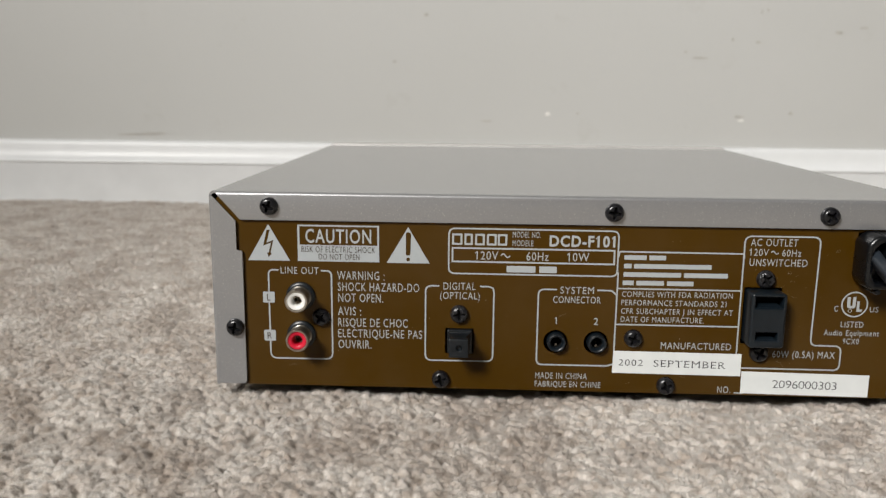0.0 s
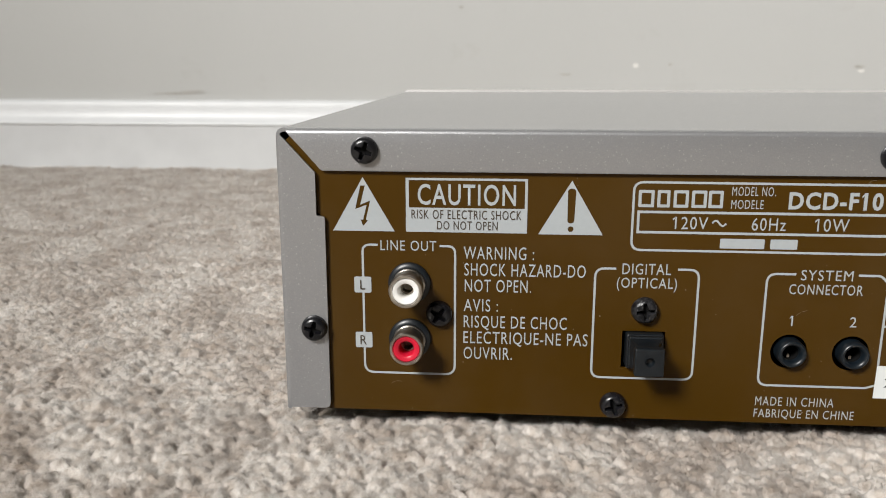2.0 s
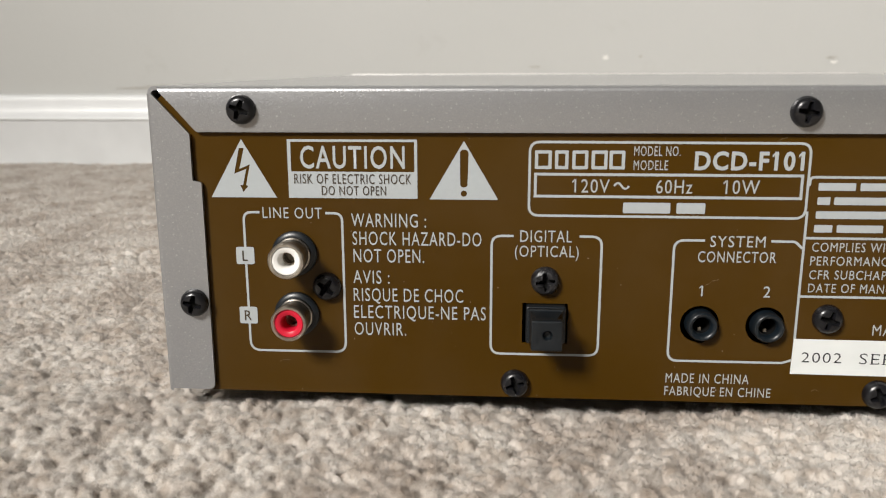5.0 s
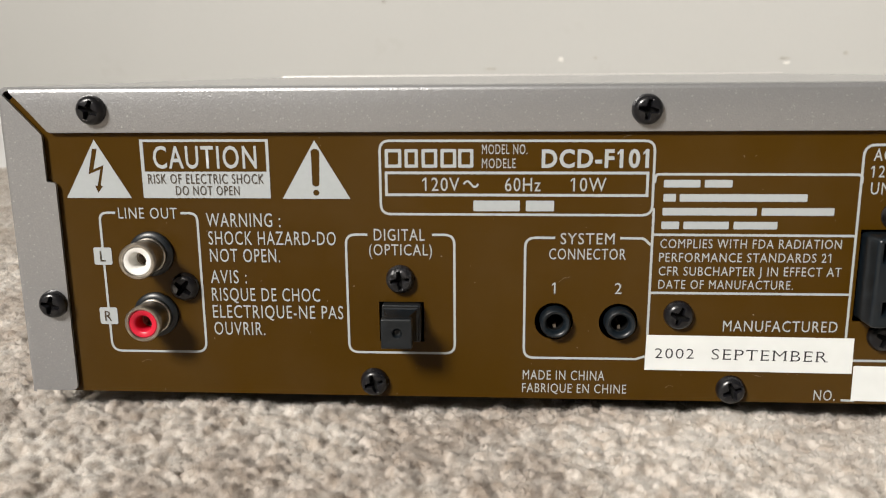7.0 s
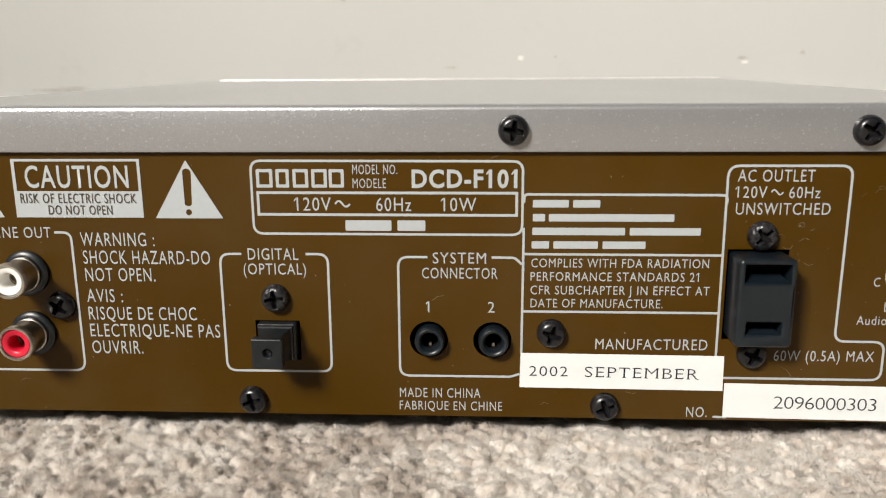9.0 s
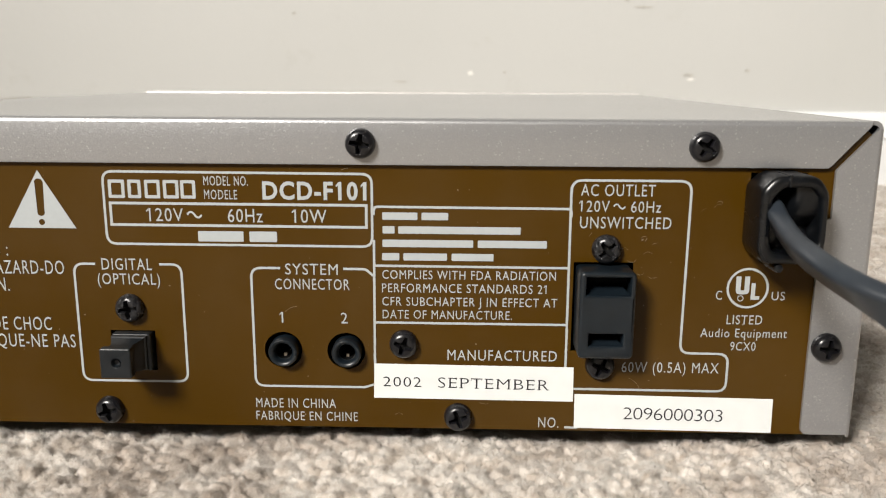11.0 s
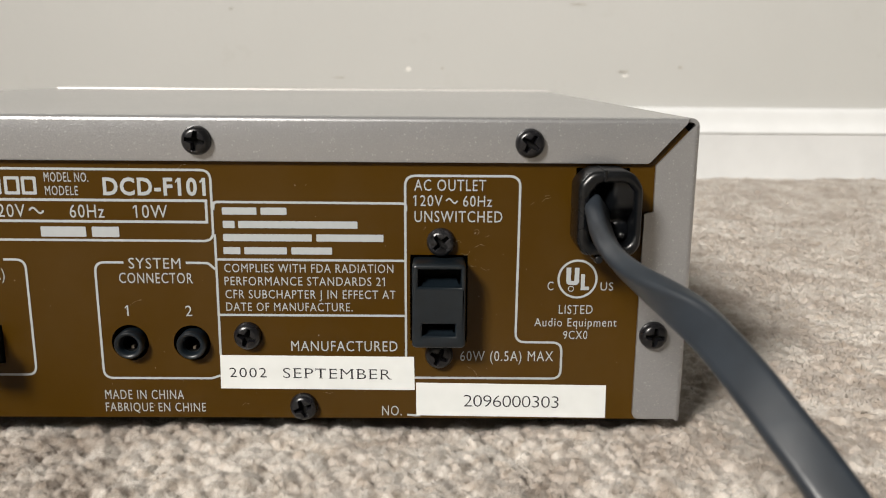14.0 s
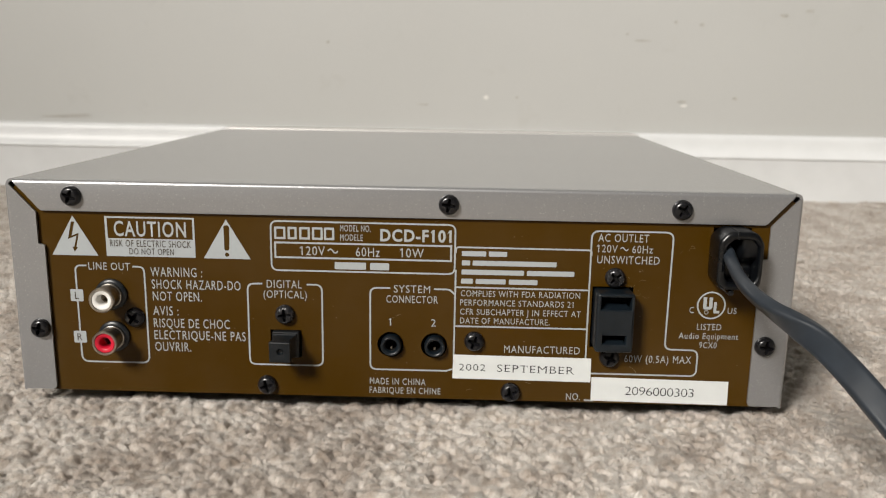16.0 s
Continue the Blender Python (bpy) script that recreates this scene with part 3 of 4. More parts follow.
# lint and fine hairs caught on the paint
for points in ([(75.0, 23.4), (76.3, 22.7), (77.2, 21.6), (77.6, 20.7)], [(71.8, 53.0), (72.6, 53.5), (73.3, 52.9)], [(73.2, 50.6), (74.0, 50.0), (74.9, 50.3), (75.2, 51.0)], [(75.4, 47.6), (76.4, 47.2), (77.0, 47.8)],
               [(91.2, 62.3), (92.0, 63.2), (92.8, 63.0)], [(88.6, 61.6), (89.4, 62.2)], [(-2.3, 37.9), (-1.0, 38.9), (0.4, 39.2)], [(10.4, 69.2), (11.2, 70.0), (12.4, 70.2)], [(-98.5, 17.8), (-97.2, 18.5), (-96.0, 18.3)],
               [(41.4, 17.0), (42.8, 16.6), (43.6, 16.8)], [(76.0, 55.6), (76.9, 56.1), (77.4, 55.4), (76.8, 54.8)], [(78.6, 54.2), (79.6, 54.6)], [(76.4, 51.9), (77.6, 52.6), (78.6, 52.2)], [(77.8, 47.2), (78.6, 46.5), (79.8, 46.8)], [(64.8, 55.9), (65.4, 56.6)], [(91.8, 63.6), (92.7, 63.9), (93.1, 63.2)], [(22.3, 13.6), (23.1, 14.3), (24.0, 13.8)]):
    part("lint", stroke("lint", rounded(points, 1.0, False, 4), 0.05, Y_PRINT - 0.0002), LINT, rear_panel)

# paper stickers
date_label = part("date_label", sheet("date_label", [[(17.43, 17.72), (62.75, 17.46), (62.6, 25.68), (17.6, 25.93)]], -0.00016, 0.08), PAPER, player, "white paper sticker with a printed date")
write("2002", 19.6, 28.2, 20.55, 2.3, date_label, BLACK_INK, y=-0.00020, weight=-0.008, tilt=-0.006)
write("SEPTEMBER", 32.05, 57.1, 20.42, 2.42, date_label, BLACK_INK, y=-0.00020, weight=-0.010, tilt=-0.012, serifs=True)
number_label = part("number_label", sheet("number_label", [[(63.15, 11.12), (107.85, 10.62), (107.7, 18.8), (63.05, 19.32)]], -0.00016, 0.08), PAPER, player, "white paper sticker with a printed number")
write("2096000303", 74.45, 96.55, 13.45, 2.86, number_label, BLACK_INK, y=-0.00020, weight=-0.013, tilt=-0.0135, broad=1.24)


# ---- screws ----
def screw_mesh(name, material):
    """A pan head with a cross recess, as a relief over a disc."""
    bm, n, R, H = bmesh.new(), 88, 3.25, 2.3
    grid, deep = {}, set()
    for i in range(n + 1):
        for j in range(n + 1):
            u, v = 2 * i / n - 1, 2 * j / n - 1
            # square to disc
            x, z = u * math.sqrt(1 - v * v / 2), v * math.sqrt(1 - u * u / 2)
            r = math.hypot(x, z)
            h = H * (1 - 0.24 * r * r) * min(1.0, math.sqrt(max(0.0, 1 - r ** 7)) * 1.02)
            arm, thin = max(abs(x), abs(z)), min(abs(x), abs(z))
            # the cross flares towards the middle; its walls slope
            edge = min(0.64 - arm, 0.125 + 0.18 * max(0.0, 0.5 - arm) - thin)
            h -= 1.7 * max(0.0, min(1.0, edge / 0.07 + 0.3)) * (1 - 0.5 * arm)
            h = max(h, 0.25 if r < 0.9 else 0.0)
            grid[i, j] = bm.verts.new((x * R * MM, -h * MM, z * R * MM))
            # faces down in the cross are blackened, in place of its shade
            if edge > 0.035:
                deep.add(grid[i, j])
    for i in range(n):
        for j in range(n):
            f = bm.faces.new((grid[i, j], grid[i + 1, j], grid[i + 1, j + 1], grid[i, j + 1]))
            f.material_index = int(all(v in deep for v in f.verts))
    me = bpy.data.meshes.new(name)
    bm.to_mesh(me)
    bm.free()
    me.materials.append(material)
    me.materials.append(SHADE_BLACK)
    return smooth(me, 45)


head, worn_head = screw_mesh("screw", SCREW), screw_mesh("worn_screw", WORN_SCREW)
rng = random.Random(4)
for x, z, y, worn in ((-104.0, 76.0, -1.2, 0), (15.3, 75.6, -1.2, 0), (88.0, 75.4, -1.2, 0), (-117.4, 32.1, -1.2, 0), (117.7, 31.6, -1.2, 0),
                      (-86.6, 36.2, 0, 0), (-37.3, 38.3, 0, 1), (-43.7, 13.9, 0, 0), (36.7, 13.4, 0, 0), (24.3, 30.7, 0, 0), (68.7, 53.0, 0, 1), (68.4, 26.3, 0, 0)):
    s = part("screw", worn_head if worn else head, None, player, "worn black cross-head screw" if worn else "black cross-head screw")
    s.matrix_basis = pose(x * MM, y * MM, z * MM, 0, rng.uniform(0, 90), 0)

# ---- phono sockets ----
for (x, z), colour, word in zip(RCA, (WHITE_PLASTIC, RED_PLASTIC), ("white", "red")):
    jack = part("phono_socket", lathe("phono_socket", [(3.2, -8.0), (3.4, -8.3), (3.85, -8.3), (4.05, -8.0), (4.05, -6.8), (3.7, -6.4), (3.7, -2.4), (3.95, -2.2), (3.95, 1.0)]), NICKEL, player, "nickel phono socket with %s insert" % word)
    jack.location = (x * MM, 0, z * MM)
    part("insert", lathe("insert", [(3.3, -6.2), (3.25, -7.8), (3.05, -7.95), (2.1, -7.85), (1.85, -7.6), (1.72, -6.8), (1.68, 6.0), (0, 6.0)]), colour, jack, word + " plastic insert")
    # added to darken the socket's bore, where shade falls
    part("contact_tube", lathe("contact_tube", [(1.66, -4.4), (1.35, -4.4), (1.3, -2.0), (0, -2.0)], 24), DULL_CONTACT, jack, "metal contact, darkened for the shade inside the socket")
    part("collar", lathe("collar", [(4.0, -1.4), (4.7, -1.3), (5.15, -0.8), (5.15, 0.4)]), PLASTIC, jack, "black plastic collar")

# ---- mini jacks ----
for x, z in JACKS:
    jack = part("mini_jack", lathe("mini_jack", [(3.4, 1.5), (3.35, -1.7), (3.2, -2.1), (2.95, -2.3), (2.6, -2.25), (2.25, -1.9), (1.95, -1.2), (1.86, -0.6), (1.86, 2.0)]), RUBBER, player, "round black mini jack socket")
    jack.location = (x * MM, 0, z * MM)
    # the bore's shade is put into its black colour
    part("bore", lathe("bore", [(1.84, -0.5), (1.80, 9.0), (0, 9.0)], 24), SHADE_BLACK, jack, "bore of the socket, blackened for the shade inside")
    contact = part("contact", box_bm(-0.0004, 0.0003, 0.0008, 0.006, -0.0017, -0.0009, 0.0001), DULL_CONTACT, jack, "metal contact")

# ---- optical socket with its plug-in cap ----
optical = part("optical_cap", box_bm(-0.0415, -0.0326, -0.0020, 0.006, 0.0240, 0.0328, 0.0006), PLASTIC, player, "black plastic dust cap in the optical socket")
# the cap narrows to a waist behind its square end plate
bm, rings = bmesh.new(), []
for y, hx, hz in ((-1.5, 3.95, 3.95), (-2.9, 3.9, 3.9), (-3.2, 3.6, 3.6), (-4.6, 3.2, 3.4), (-6.0, 2.5, 3.2), (-7.4, 2.4, 3.15), (-8.6, 2.9, 3.2)):
    rings.append([bm.verts.new(((-37.15 + i * hx) * MM, y * MM, (28.55 + k * hz) * MM)) for i, k in ((-1, -1), (1, -1), (1, 1), (-1, 1))])
for p, q in zip(rings, rings[1:]):
    for k in range(4):
        bm.faces.new((p[k], p[(k + 1) % 4], q[(k + 1) % 4], q[k]))
waist = part("waist", bm, PLASTIC, optical)
smooth(waist.data, 28)
grip = sheet("grip", [rect(-40.6, -33.9, 25.3, 32.0, 0.4), circle(-37.1, 28.8, 0.95, 20)], -0.0102, 2.2, 0.3)
part("grip", smooth(grip, 40), PLASTIC, optical)
part("dimple", lathe("dimple", [(0.97, -0.5), (0.6, 0.5), (0, 0.7)], 20), PLASTIC, optical).location = (-0.0371, -0.0098, 0.0288)

# ---- mains outlet ----
body = sheet("ac_outlet", [rounded([(62.3, 30.2), (74.2, 30.2), (74.2, 49.4), (62.3, 49.4)], 1.2), rect(63.7, 73.1, 44.3, 48.2), rect(64.6, 71.9, 33.0, 35.7)], -0.0072, 9.0, 0.7)
outlet = part("ac_outlet", smooth(body, 40), RUBBER, player, "blue-black plastic mains outlet with two slots")
# a black floor stands in for the shade within the slots
part("slot_floor", box_bm(0.0630, 0.0735, -0.0012, 0.0016, 0.0312, 0.0485), SHADE_BLACK, outlet)
for z0, x0, x1 in ((43.9, 64.0, 73.1), (32.5, 64.4, 72.1)):
    bm = bmesh.new()
    a = [bm.verts.new((x * MM, y * MM, z * MM)) for x, y, z in ((x0, -6.7, z0), (x1, -6.7, z0), (x1 - 1.0, -3.0, z0 + 1.5), (x0 + 1.0, -3.0, z0 + 1.5), (x0 + 1.0, -3.0, z0), (x1 - 1.0, -3.0, z0))]
    bm.faces.new((a[0], a[1], a[2], a[3]))
    bm.faces.new((a[0], a[3], a[4]))
    bm.faces.new((a[1], a[5], a[2]))
    part("slot_ramp", bm, RUBBER, outlet)

# ---- cord grip and power cord ----
collar = sheet("cord_grip", [rounded([(99.0, 52.2), (109.8, 52.2), (111.3, 54.5), (111.3, 66.8), (109.0, 70.5), (100.2, 70.5), (97.6, 67.5), (97.6, 55.0)], [3, 3, 3, 4, 4, 4, 3, 3]),
                            rounded([(101.0, 54.4), (108.6, 54.4), (109.7, 57.0), (109.6, 66.0), (107.8, 68.0), (102.2, 68.0), (100.0, 65.6), (100.0, 57.0)], [2.5, 2.5, 2, 2, 2, 2, 2, 2])], -0.0105, 11.0, 1.2)
grip_part = part("cord_grip", smooth(collar, 50), GRIP, player, "black moulded strain relief round the cord")
bm = bmesh.new()
n = 22
net = {}
for i in range(n + 1):
    for j in range(n + 1):
        x, z = 99.2 + 11.4 * i / n, 53.5 + 15.0 * j / n
        u, v = (x - 107.8) / 2.4, (z - 56.0) / 2.0
        y = -2.5 - 5.0 * math.exp(-(u * u + v * v)) - 6.3 / (1 + math.exp(-(x - 104.2) * 2.2)) / (1 + math.exp(-(z - 60.5) * 1.1))
        net[i, j] = bm.verts.new((x * MM, y * MM, z * MM))
for i in range(n):
    for j in range(n):
        bm.faces.new((net[i, j], net[i + 1, j], net[i + 1, j + 1], net[i, j + 1]))
part("throat", bm, GRIP, grip_part)
smooth(grip_part.children[0].data, 80)
part("seam_rib", box_bm(0.1028, 0.1033, -0.0107, -0.0020, 0.0682, 0.0707, 0.0001), GRIP, grip_part)
part("nib", lathe("nib", [(0, -1.2), (0.8, -0.8), (1.0, 0.5), (1.0, 9.0)], 16), GRIP, grip_part).location = (0.1026, -0.0088, 0.0512)


def spline(points, steps):
    """Catmull-Rom through rows of numbers."""
    p = [np.array(q, float) for q in points]
    p = [2 * p[0] - p[1], *p, 2 * p[-1] - p[-2]]
    out = []
    for a, b, c, d in zip(p, p[1:], p[2:], p[3:]):
        for k in range(steps):
            f = k / steps
            out.append(0.5 * (2 * b + (c - a) * f + (2 * a - 5 * b + 4 * c - d) * f ** 2 + (3 * b - a - 3 * c + d) * f ** 3))
    out.append(p[-2])
    return out


# x, y, z of the middle line, and the angle of the broad side
CORD_LINE = [(102.5, 1.0, 63.2, 90), (102.2, -6.0, 62.3, 90), (101.6, -12.0, 60.6, 90), (101.0, -22.0, 58.3, 90), (101.0, -34.0, 57.0, 88), (103.0, -42.5, 55.4, 80), (106.3, -48.6, 53.6, 55), (109.4, -54.6, 51.7, 22),
             (111.6, -61.0, 49.4, 6), (113.8, -68.4, 46.3, 0), (116.1, -74.5, 42.8, -6), (118.2, -79.3, 39.6, -12), (120.4, -84.2, 36.0, -16), (124.5, -93.0, 29.0, -18), (131.0, -105.0, 20.0, -16), (142.0, -121.0, 12.6, -5), (165.0, -145.0, 9.6, 10),
             (215.0, -185.0, 9.9, 10), (310.0, -250.0, 11.0, 10), (480.0, -350.0, 14.0, 10)]
path = spline(CORD_LINE, 8)
section = rounded([(-3.5, -1.9), (3.5, -1.9), (3.5, 1.9), (-3.5, 1.9)], 1.4, steps=4)
bm, rings = bmesh.new(), []
for i, q in enumerate(path):
    p = Vector(q[:3])
    d = (Vector(path[min(i + 1, len(path) - 1)][:3]) - Vector(path[max(i - 1, 0)][:3])).normalized()
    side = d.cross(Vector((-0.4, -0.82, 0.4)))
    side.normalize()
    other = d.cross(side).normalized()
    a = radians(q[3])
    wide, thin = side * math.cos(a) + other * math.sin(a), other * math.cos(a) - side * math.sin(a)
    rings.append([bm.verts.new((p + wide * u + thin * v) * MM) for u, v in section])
for a, b in zip(rings, rings[1:]):
    for k in range(len(section)):
        j = (k + 1) % len(section)
        bm.faces.new((a[k], a[j], b[j], b[k]))
bm.faces.new(rings[0])
bm.faces.new(rings[-1][::-1])
bmesh.ops.recalc_face_normals(bm, faces=bm.faces[:])
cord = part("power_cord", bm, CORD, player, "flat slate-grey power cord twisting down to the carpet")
smooth(cord.data, 60)


# ---- marks on the wall ----
def blot(name, x, z, w, h, material, seed, label):
    r = random.Random(seed)
    loop = [(x + w / 2 * math.cos(a) * r.uniform(0.6, 1.1), z + h / 2 * math.sin(a) * r.uniform(0.6, 1.1)) for a in (2 * math.pi * k / 14 for k in range(14))]
    return part(name, sheet(name, [loop], WALL_Y - 0.0004), material, wall_north, label)


for k, (x, z, w, h, m) in enumerate(((243.6, 91.6, 11, 2.6, 0), (246, 87.6, 8, 3, 1), (297, 95.5, 5, 4, 0), (43.6, 92.2, 6, 5, 1), (-85.9, 190.5, 6, 4, 0), (-119, 143.6, 4.5, 3, 0), (199, 150, 18, 2, 0),
                                     (184, 156, 4, 3, 0), (259, 196, 2, 6, 0), (265, 197, 2, 5, 0), (338.7, 175.8, 9, 3.4, 0), (363.5, 180.4, 9, 2.5, 0), (257.5, 165.8, 7, 3, 0), (-21, 84.4, 14, 1.8, 0),
                                     (75, 93.1, 4, 2.5, 0), (-397, 66, 55, 2.0, 0), (-380, 68, 30, 1.5, 0), (231.6, 168.4, 3, 4, 0))):
    blot("paint_chip" if m else "scuff_mark", x * 0.976, z + 0.4, w, h, CHIP if m else SCUFF, k, "white chip in the paint" if m else "grey scuff")


# ---- carpet pile ----
def domes(g, x0, x1, y0, y1, gap, top, fall, depth, blend):
    """A field of blunt domes, merging softly, on an uneven close grid, and where they stand; top gives the height of each."""
    nx, ny = int((x1 - x0) / gap) + 3, int((y1 - y0) / gap) + 3
    gx, gy = np.meshgrid(np.arange(nx), np.arange(ny))
    cx = x0 + (gx - 1 + 0.5 * (gy % 2) + g.uniform(-0.45, 0.45, gx.shape)) * gap
    cy = y0 + (gy - 0.5 + g.uniform(-0.45, 0.45, gx.shape)) * gap
    high = top(cx, cy)
    steep = fall * g.uniform(0.7, 1.4, gx.shape) / gap ** 2

    def height(x, y):
        """The domes over each place, the highest telling most."""
        j0 = np.clip(np.rint((y - y0) / gap + 0.5).astype(int), 1, ny - 2)
        total = np.zeros(x.shape)
        for dj in (-1, 0, 1):
            j = j0 + dj
            i0 = np.clip(np.rint((x - x0) / gap + 1 - 0.5 * (j % 2)).astype(int), 1, nx - 2)
            for di in (-1, 0, 1):
                i = i0 + di
                d2 = (x - cx[j, i]) ** 2 + (y - cy[j, i]) ** 2
                total += np.exp((np.maximum(high[j, i] - steep[j, i] * d2, high[j, i] - depth) - blend * 20) / blend)
        return blend * (np.log(total) + 20)

    return cx, cy, height


def pile(name, groups, seed):
    """Cut-pile carpet: uneven soft tufts, each of a few lumps of yarn, with loose fibres standing out of them. groups: spacing of the tufts, and patches x0, x1, y0, y1, cells a tuft, fibres a tuft, fibre width."""
    g = np.random.default_rng(seed)
    verts, quads, tris, normals, count = [], [], [], [], 0

    def crown(cx, cy):
        # slow swells of height, as trodden pile has; some tufts lie crushed
        z = pile_top(cy) + 0.0005 * np.sin(cx * 61 + 2 * np.sin(cy * 40)) + 0.0004 * np.sin(cy * 97 + 3 * np.sin(cx * 70)) + g.normal(0, 0.00042, cx.shape)
        z -= 0.0009 * (g.uniform(0, 1, cx.shape) < 0.14)
        # pressed down under the player
        return z - 0.0024 * np.clip((cy - 0.0025) / 0.006, 0, 1) * np.clip((0.123 - np.abs(cx)) / 0.004, 0, 1) * (cy < 0.258)

    def tufts(gap, x0, x1, y0, y1):
        """One field of tufts: where they stand, and their height anywhere."""
        cx, cy, tuft = domes(g, x0 - 2 * gap, x1 + 2 * gap, y0 - 2 * gap, y1 + 2 * gap, gap, crown, 0.0030, 0.0026, 0.00032)
        _, _, lump = domes(g, x0 - gap, x1 + gap, y0 - gap, y1 + gap, gap * 0.42, lambda a, b: g.normal(0, 0.00012, a.shape), 0.00042, 0.0005, 0.00012)

        def height(x, y):
            # the tufts are bent out of round, and their lumps twist
            u = x + gap * (0.22 * np.sin(y * 2.3 / gap + 1.7 * np.sin(x * 1.1 / gap)) + 0.10 * np.sin(y * 5.9 / gap + x * 3.1 / gap))
            v = y + gap * (0.22 * np.sin(x * 2.1 / gap + 1.9 * np.sin(y * 1.3 / gap)) + 0.10 * np.sin(x * 6.3 / gap - y * 2.7 / gap))
            return tuft(u, v) + lump(x + 0.35 * (v - y), y + 0.35 * (u - x))

        return cx, cy, height

    fields = []
    for gap, patches in groups:
        low, high = np.min(np.array(patches)[:, :4], axis=0), np.max(np.array(patches)[:, :4], axis=0)
        field = tufts(gap, low[0], high[1], low[2], high[3])
        fields += [(gap, field, patch) for patch in patches]
    for gap, (cx, cy, height), (x0, x1, y0, y1, cells, fibres, width) in fields:
        # the close surface
        mx, my = int((x1 - x0) / gap * cells), int((y1 - y0) / gap * cells)
        sx, sy = np.meshgrid(np.linspace(x0 - 0.002, x1 + 0.002, mx + 1), np.linspace(y0 - 0.002, y1 + 0.002, my + 1))
        grain = gap / cells * 0.3
        jx, jy = sx + g.uniform(-grain, grain, sx.shape), sy + g.uniform(-grain, grain, sx.shape)
        sz = height(jx, jy) - 0.0005 + g.uniform(-1, 1, sx.shape) * min(0.00010, grain)
        sz[(np.abs(jx) < 0.122) & (jy > 0.010) & (jy < 0.258)] -= 0.004
        verts.append(np.stack([jx, jy, sz], 2).reshape(-1, 3))
        k = (np.arange(my)[:, None] * (mx + 1) + np.arange(mx)[None]).ravel() + count
        quads.append(np.stack([k, k + 1, k + mx + 2, k + mx + 1], 1))
        ny_, nx_ = np.gradient(sz, (y1 - y0) / my, (x1 - x0) / mx)
        up = np.stack([-nx_ * 0.7, -ny_ * 0.7, np.ones_like(sz)], 2)
        up /= np.linalg.norm(up, axis=2, keepdims=True)
        normals.append(up.reshape(-1, 3))
        count += sx.size
        # loose fibres: the cut ends splay and curl every way
        keep = ~((np.abs(cx) < 0.121) & (cy > 0.012) & (cy < 0.257)) & (cx > x0) & (cx < x1) & (cy > y0) & (cy < y1)
        tx, ty, n = cx[keep], cy[keep], int(keep.sum())
        lean = g.normal(0, 0.25, (n, 2))
        m = n * fibres
        pick = np.repeat(np.arange(n), fibres)
        off = g.normal(0, 0.36, (m, 2))
        fx, fy = tx[pick] + off[:, 0] * gap, ty[pick] + off[:, 1] * gap
        foot = np.stack([fx, fy, height(fx, fy) - 0.0006], 1)
        axis = np.concatenate([lean[pick] + 0.5 * off + g.normal(0, 0.60, (m, 2)), 0.45 + g.normal(0, 0.28, (m, 1))], 1)
        axis[:, 2] = np.maximum(axis[:, 2], 0.06)
        axis /= np.linalg.norm(axis, axis=1, keepdims=True)
        tip = foot + axis * g.uniform(0.0007, 0.0018, (m, 1))
        side = np.cross(axis, np.array([0, 0, 1.0]) + g.normal(0, 0.8, (m, 3)))
        side /= np.linalg.norm(side, axis=1, keepdims=True)
        w = (width * g.uniform(0.6, 1.3, m))[:, None] / 2
        f = np.stack([foot - w * side, foot + w * side, tip], 1)
        tris.append(count + np.arange(3 * m).reshape(-1, 3))
        verts.append(f.reshape(-1, 3))
        face = np.cross(side, axis)
        soft = 0.30 * face * np.sign(face[:, 2:]) + np.array([0, 0, 0.6])
        soft[:, :2] += 0.3 * lean[pick] + 0.6 * off
        soft *= np.sign(face[:, 2:])
        soft /= np.linalg.norm(soft, axis=1, keepdims=True)
        normals.append(np.repeat(soft, 3, axis=0))
        count += 3 * m
    v, q, t = np.concatenate(verts), np.concatenate(quads), np.concatenate(tris)
    me = bpy.data.meshes.new(name)
    me.vertices.add(len(v))
    me.vertices.foreach_set("co", v.ravel())
    me.loops.add(q.size + t.size)
    me.loops.foreach_set("vertex_index", np.concatenate([q.ravel(), t.ravel()]).astype(np.int32))
    me.polygons.add(len(q) + len(t))
    me.polygons.foreach_set("loop_start", np.concatenate([np.arange(0, q.size, 4), q.size + np.arange(0, t.size, 3)]).astype(np.int32))
    me.polygons.foreach_set("use_smooth", np.ones(len(q) + len(t), dtype=bool))
    me.polygons.foreach_set("material_index", np.concatenate([np.zeros(len(q)), np.ones(len(t))]).astype(np.int32))
    me.update()
    me.normals_split_custom_set_from_vertices(np.concatenate(normals))
    return me


near = [(-0.20, 0.24, -0.062, 0.012, 10, 230, 0.000085), (-0.28, 0.25, -0.110, -0.062, 8, 120, 0.00012), (-0.38, -0.121, 0.012, 0.26, 6, 80, 0.00017), (0.121, 0.34, 0.012, 0.26, 6, 80, 0.00017), (-0.30, -0.20, -0.062, 0.012, 8, 120, 0.00012),
        (0.24, 0.32, -0.062, 0.012, 6, 90, 0.00015), (-0.121, 0.121, 0.012, 0.05, 5, 6, 0.0004)]
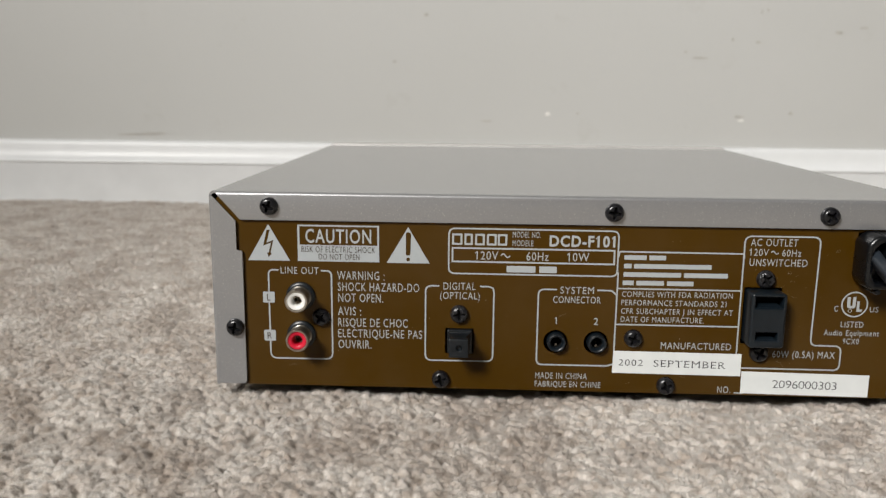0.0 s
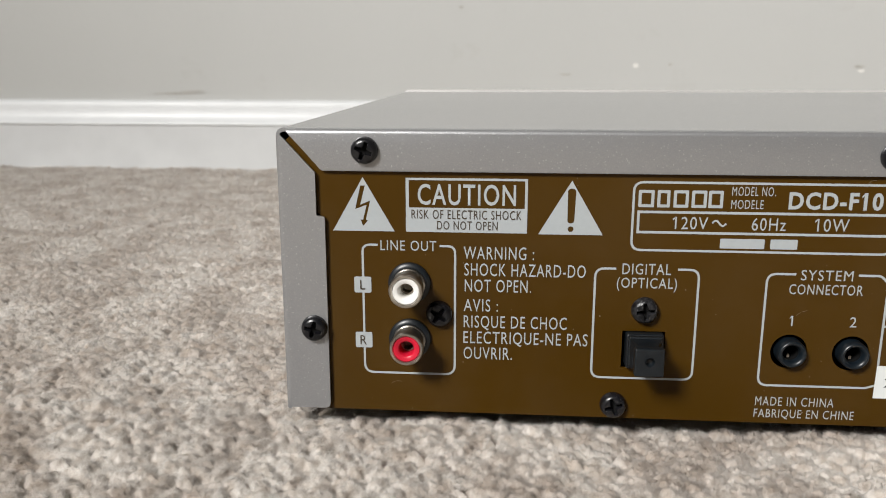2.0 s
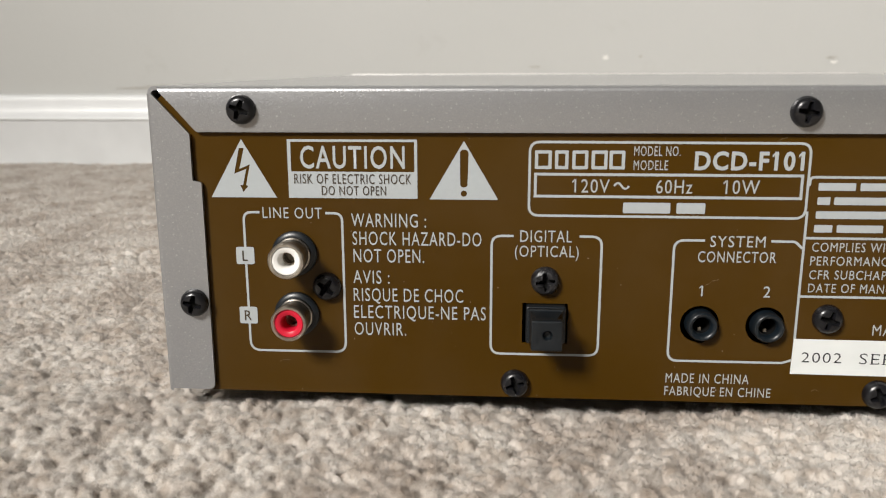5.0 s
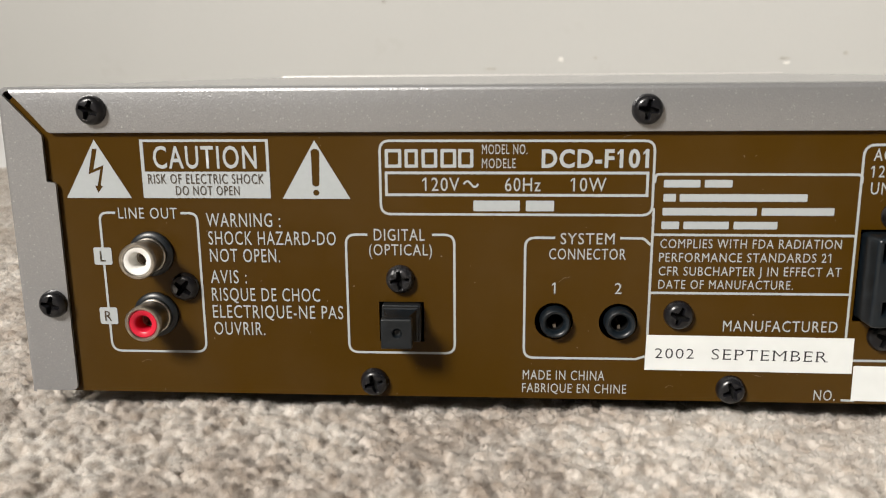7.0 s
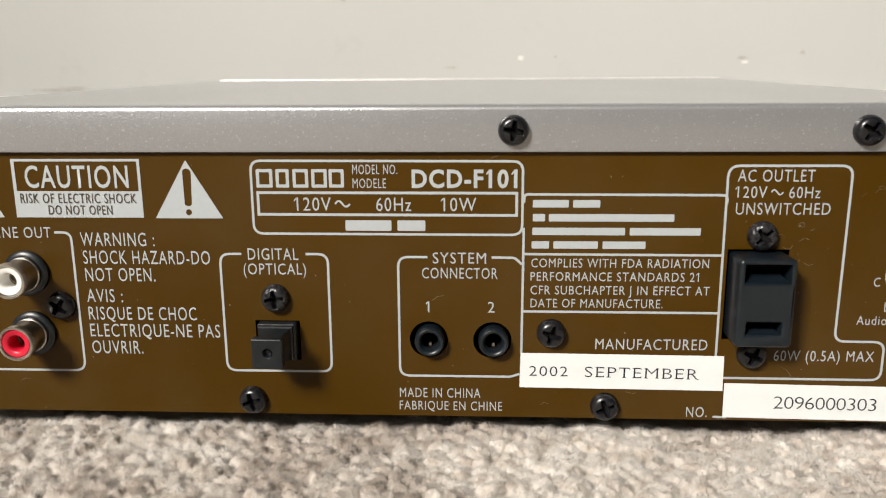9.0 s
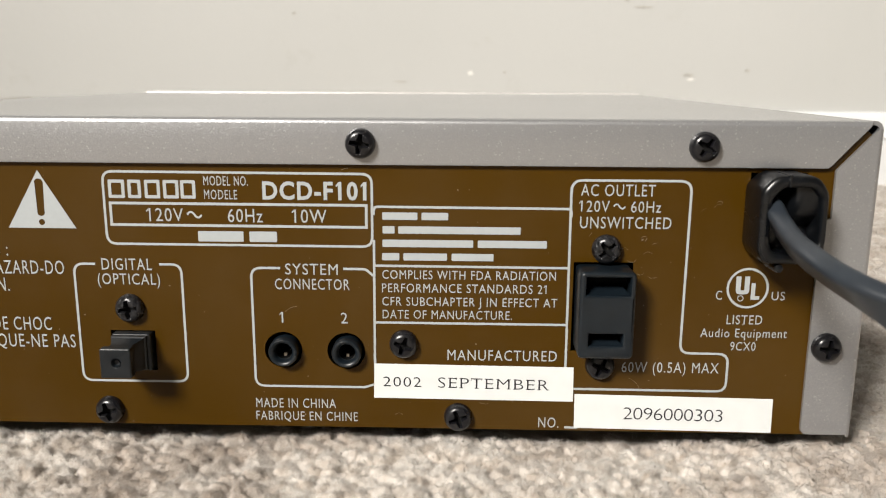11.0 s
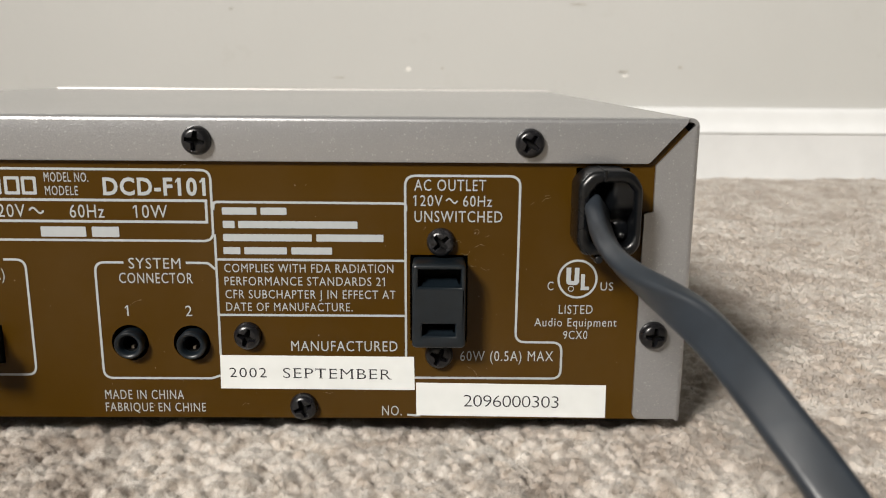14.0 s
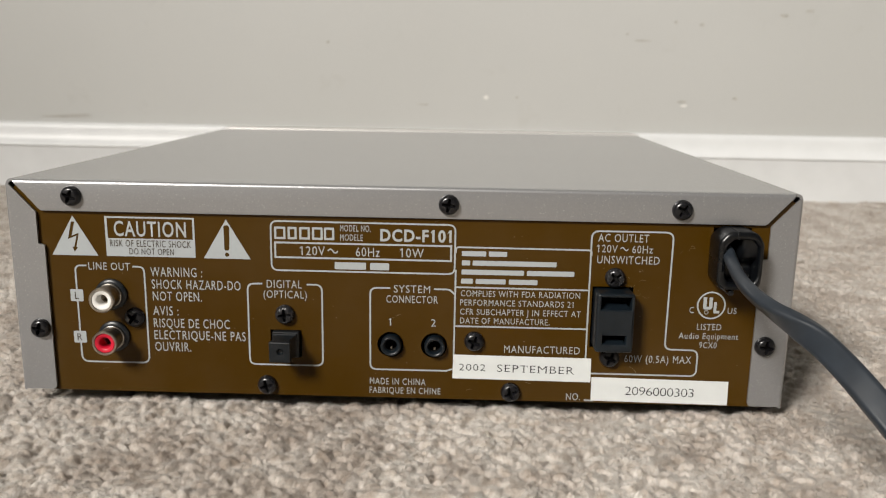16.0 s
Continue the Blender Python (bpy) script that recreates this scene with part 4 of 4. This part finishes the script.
far = [(-0.64, -0.121, 0.26, 0.566, 4, 44, 0.00030), (0.121, 0.58, 0.26, 0.566, 4, 44, 0.00030), (-0.48, -0.38, 0.10, 0.26, 4, 26, 0.00034), (0.34, 0.44, 0.10, 0.26, 4, 26, 0.00034), (-0.121, 0.121, 0.262, 0.566, 2, 4, 0.0008)]
pile_mesh = pile("carpet_pile", [(0.0031, near), (0.0034, far)], 7)
pile_mesh.materials.append(TUFT)
pile_mesh.materials.append(YARN)
tagged(part("carpet_pile", pile_mesh, None, floor, "soft beige carpet tufts"), kind="stuff")
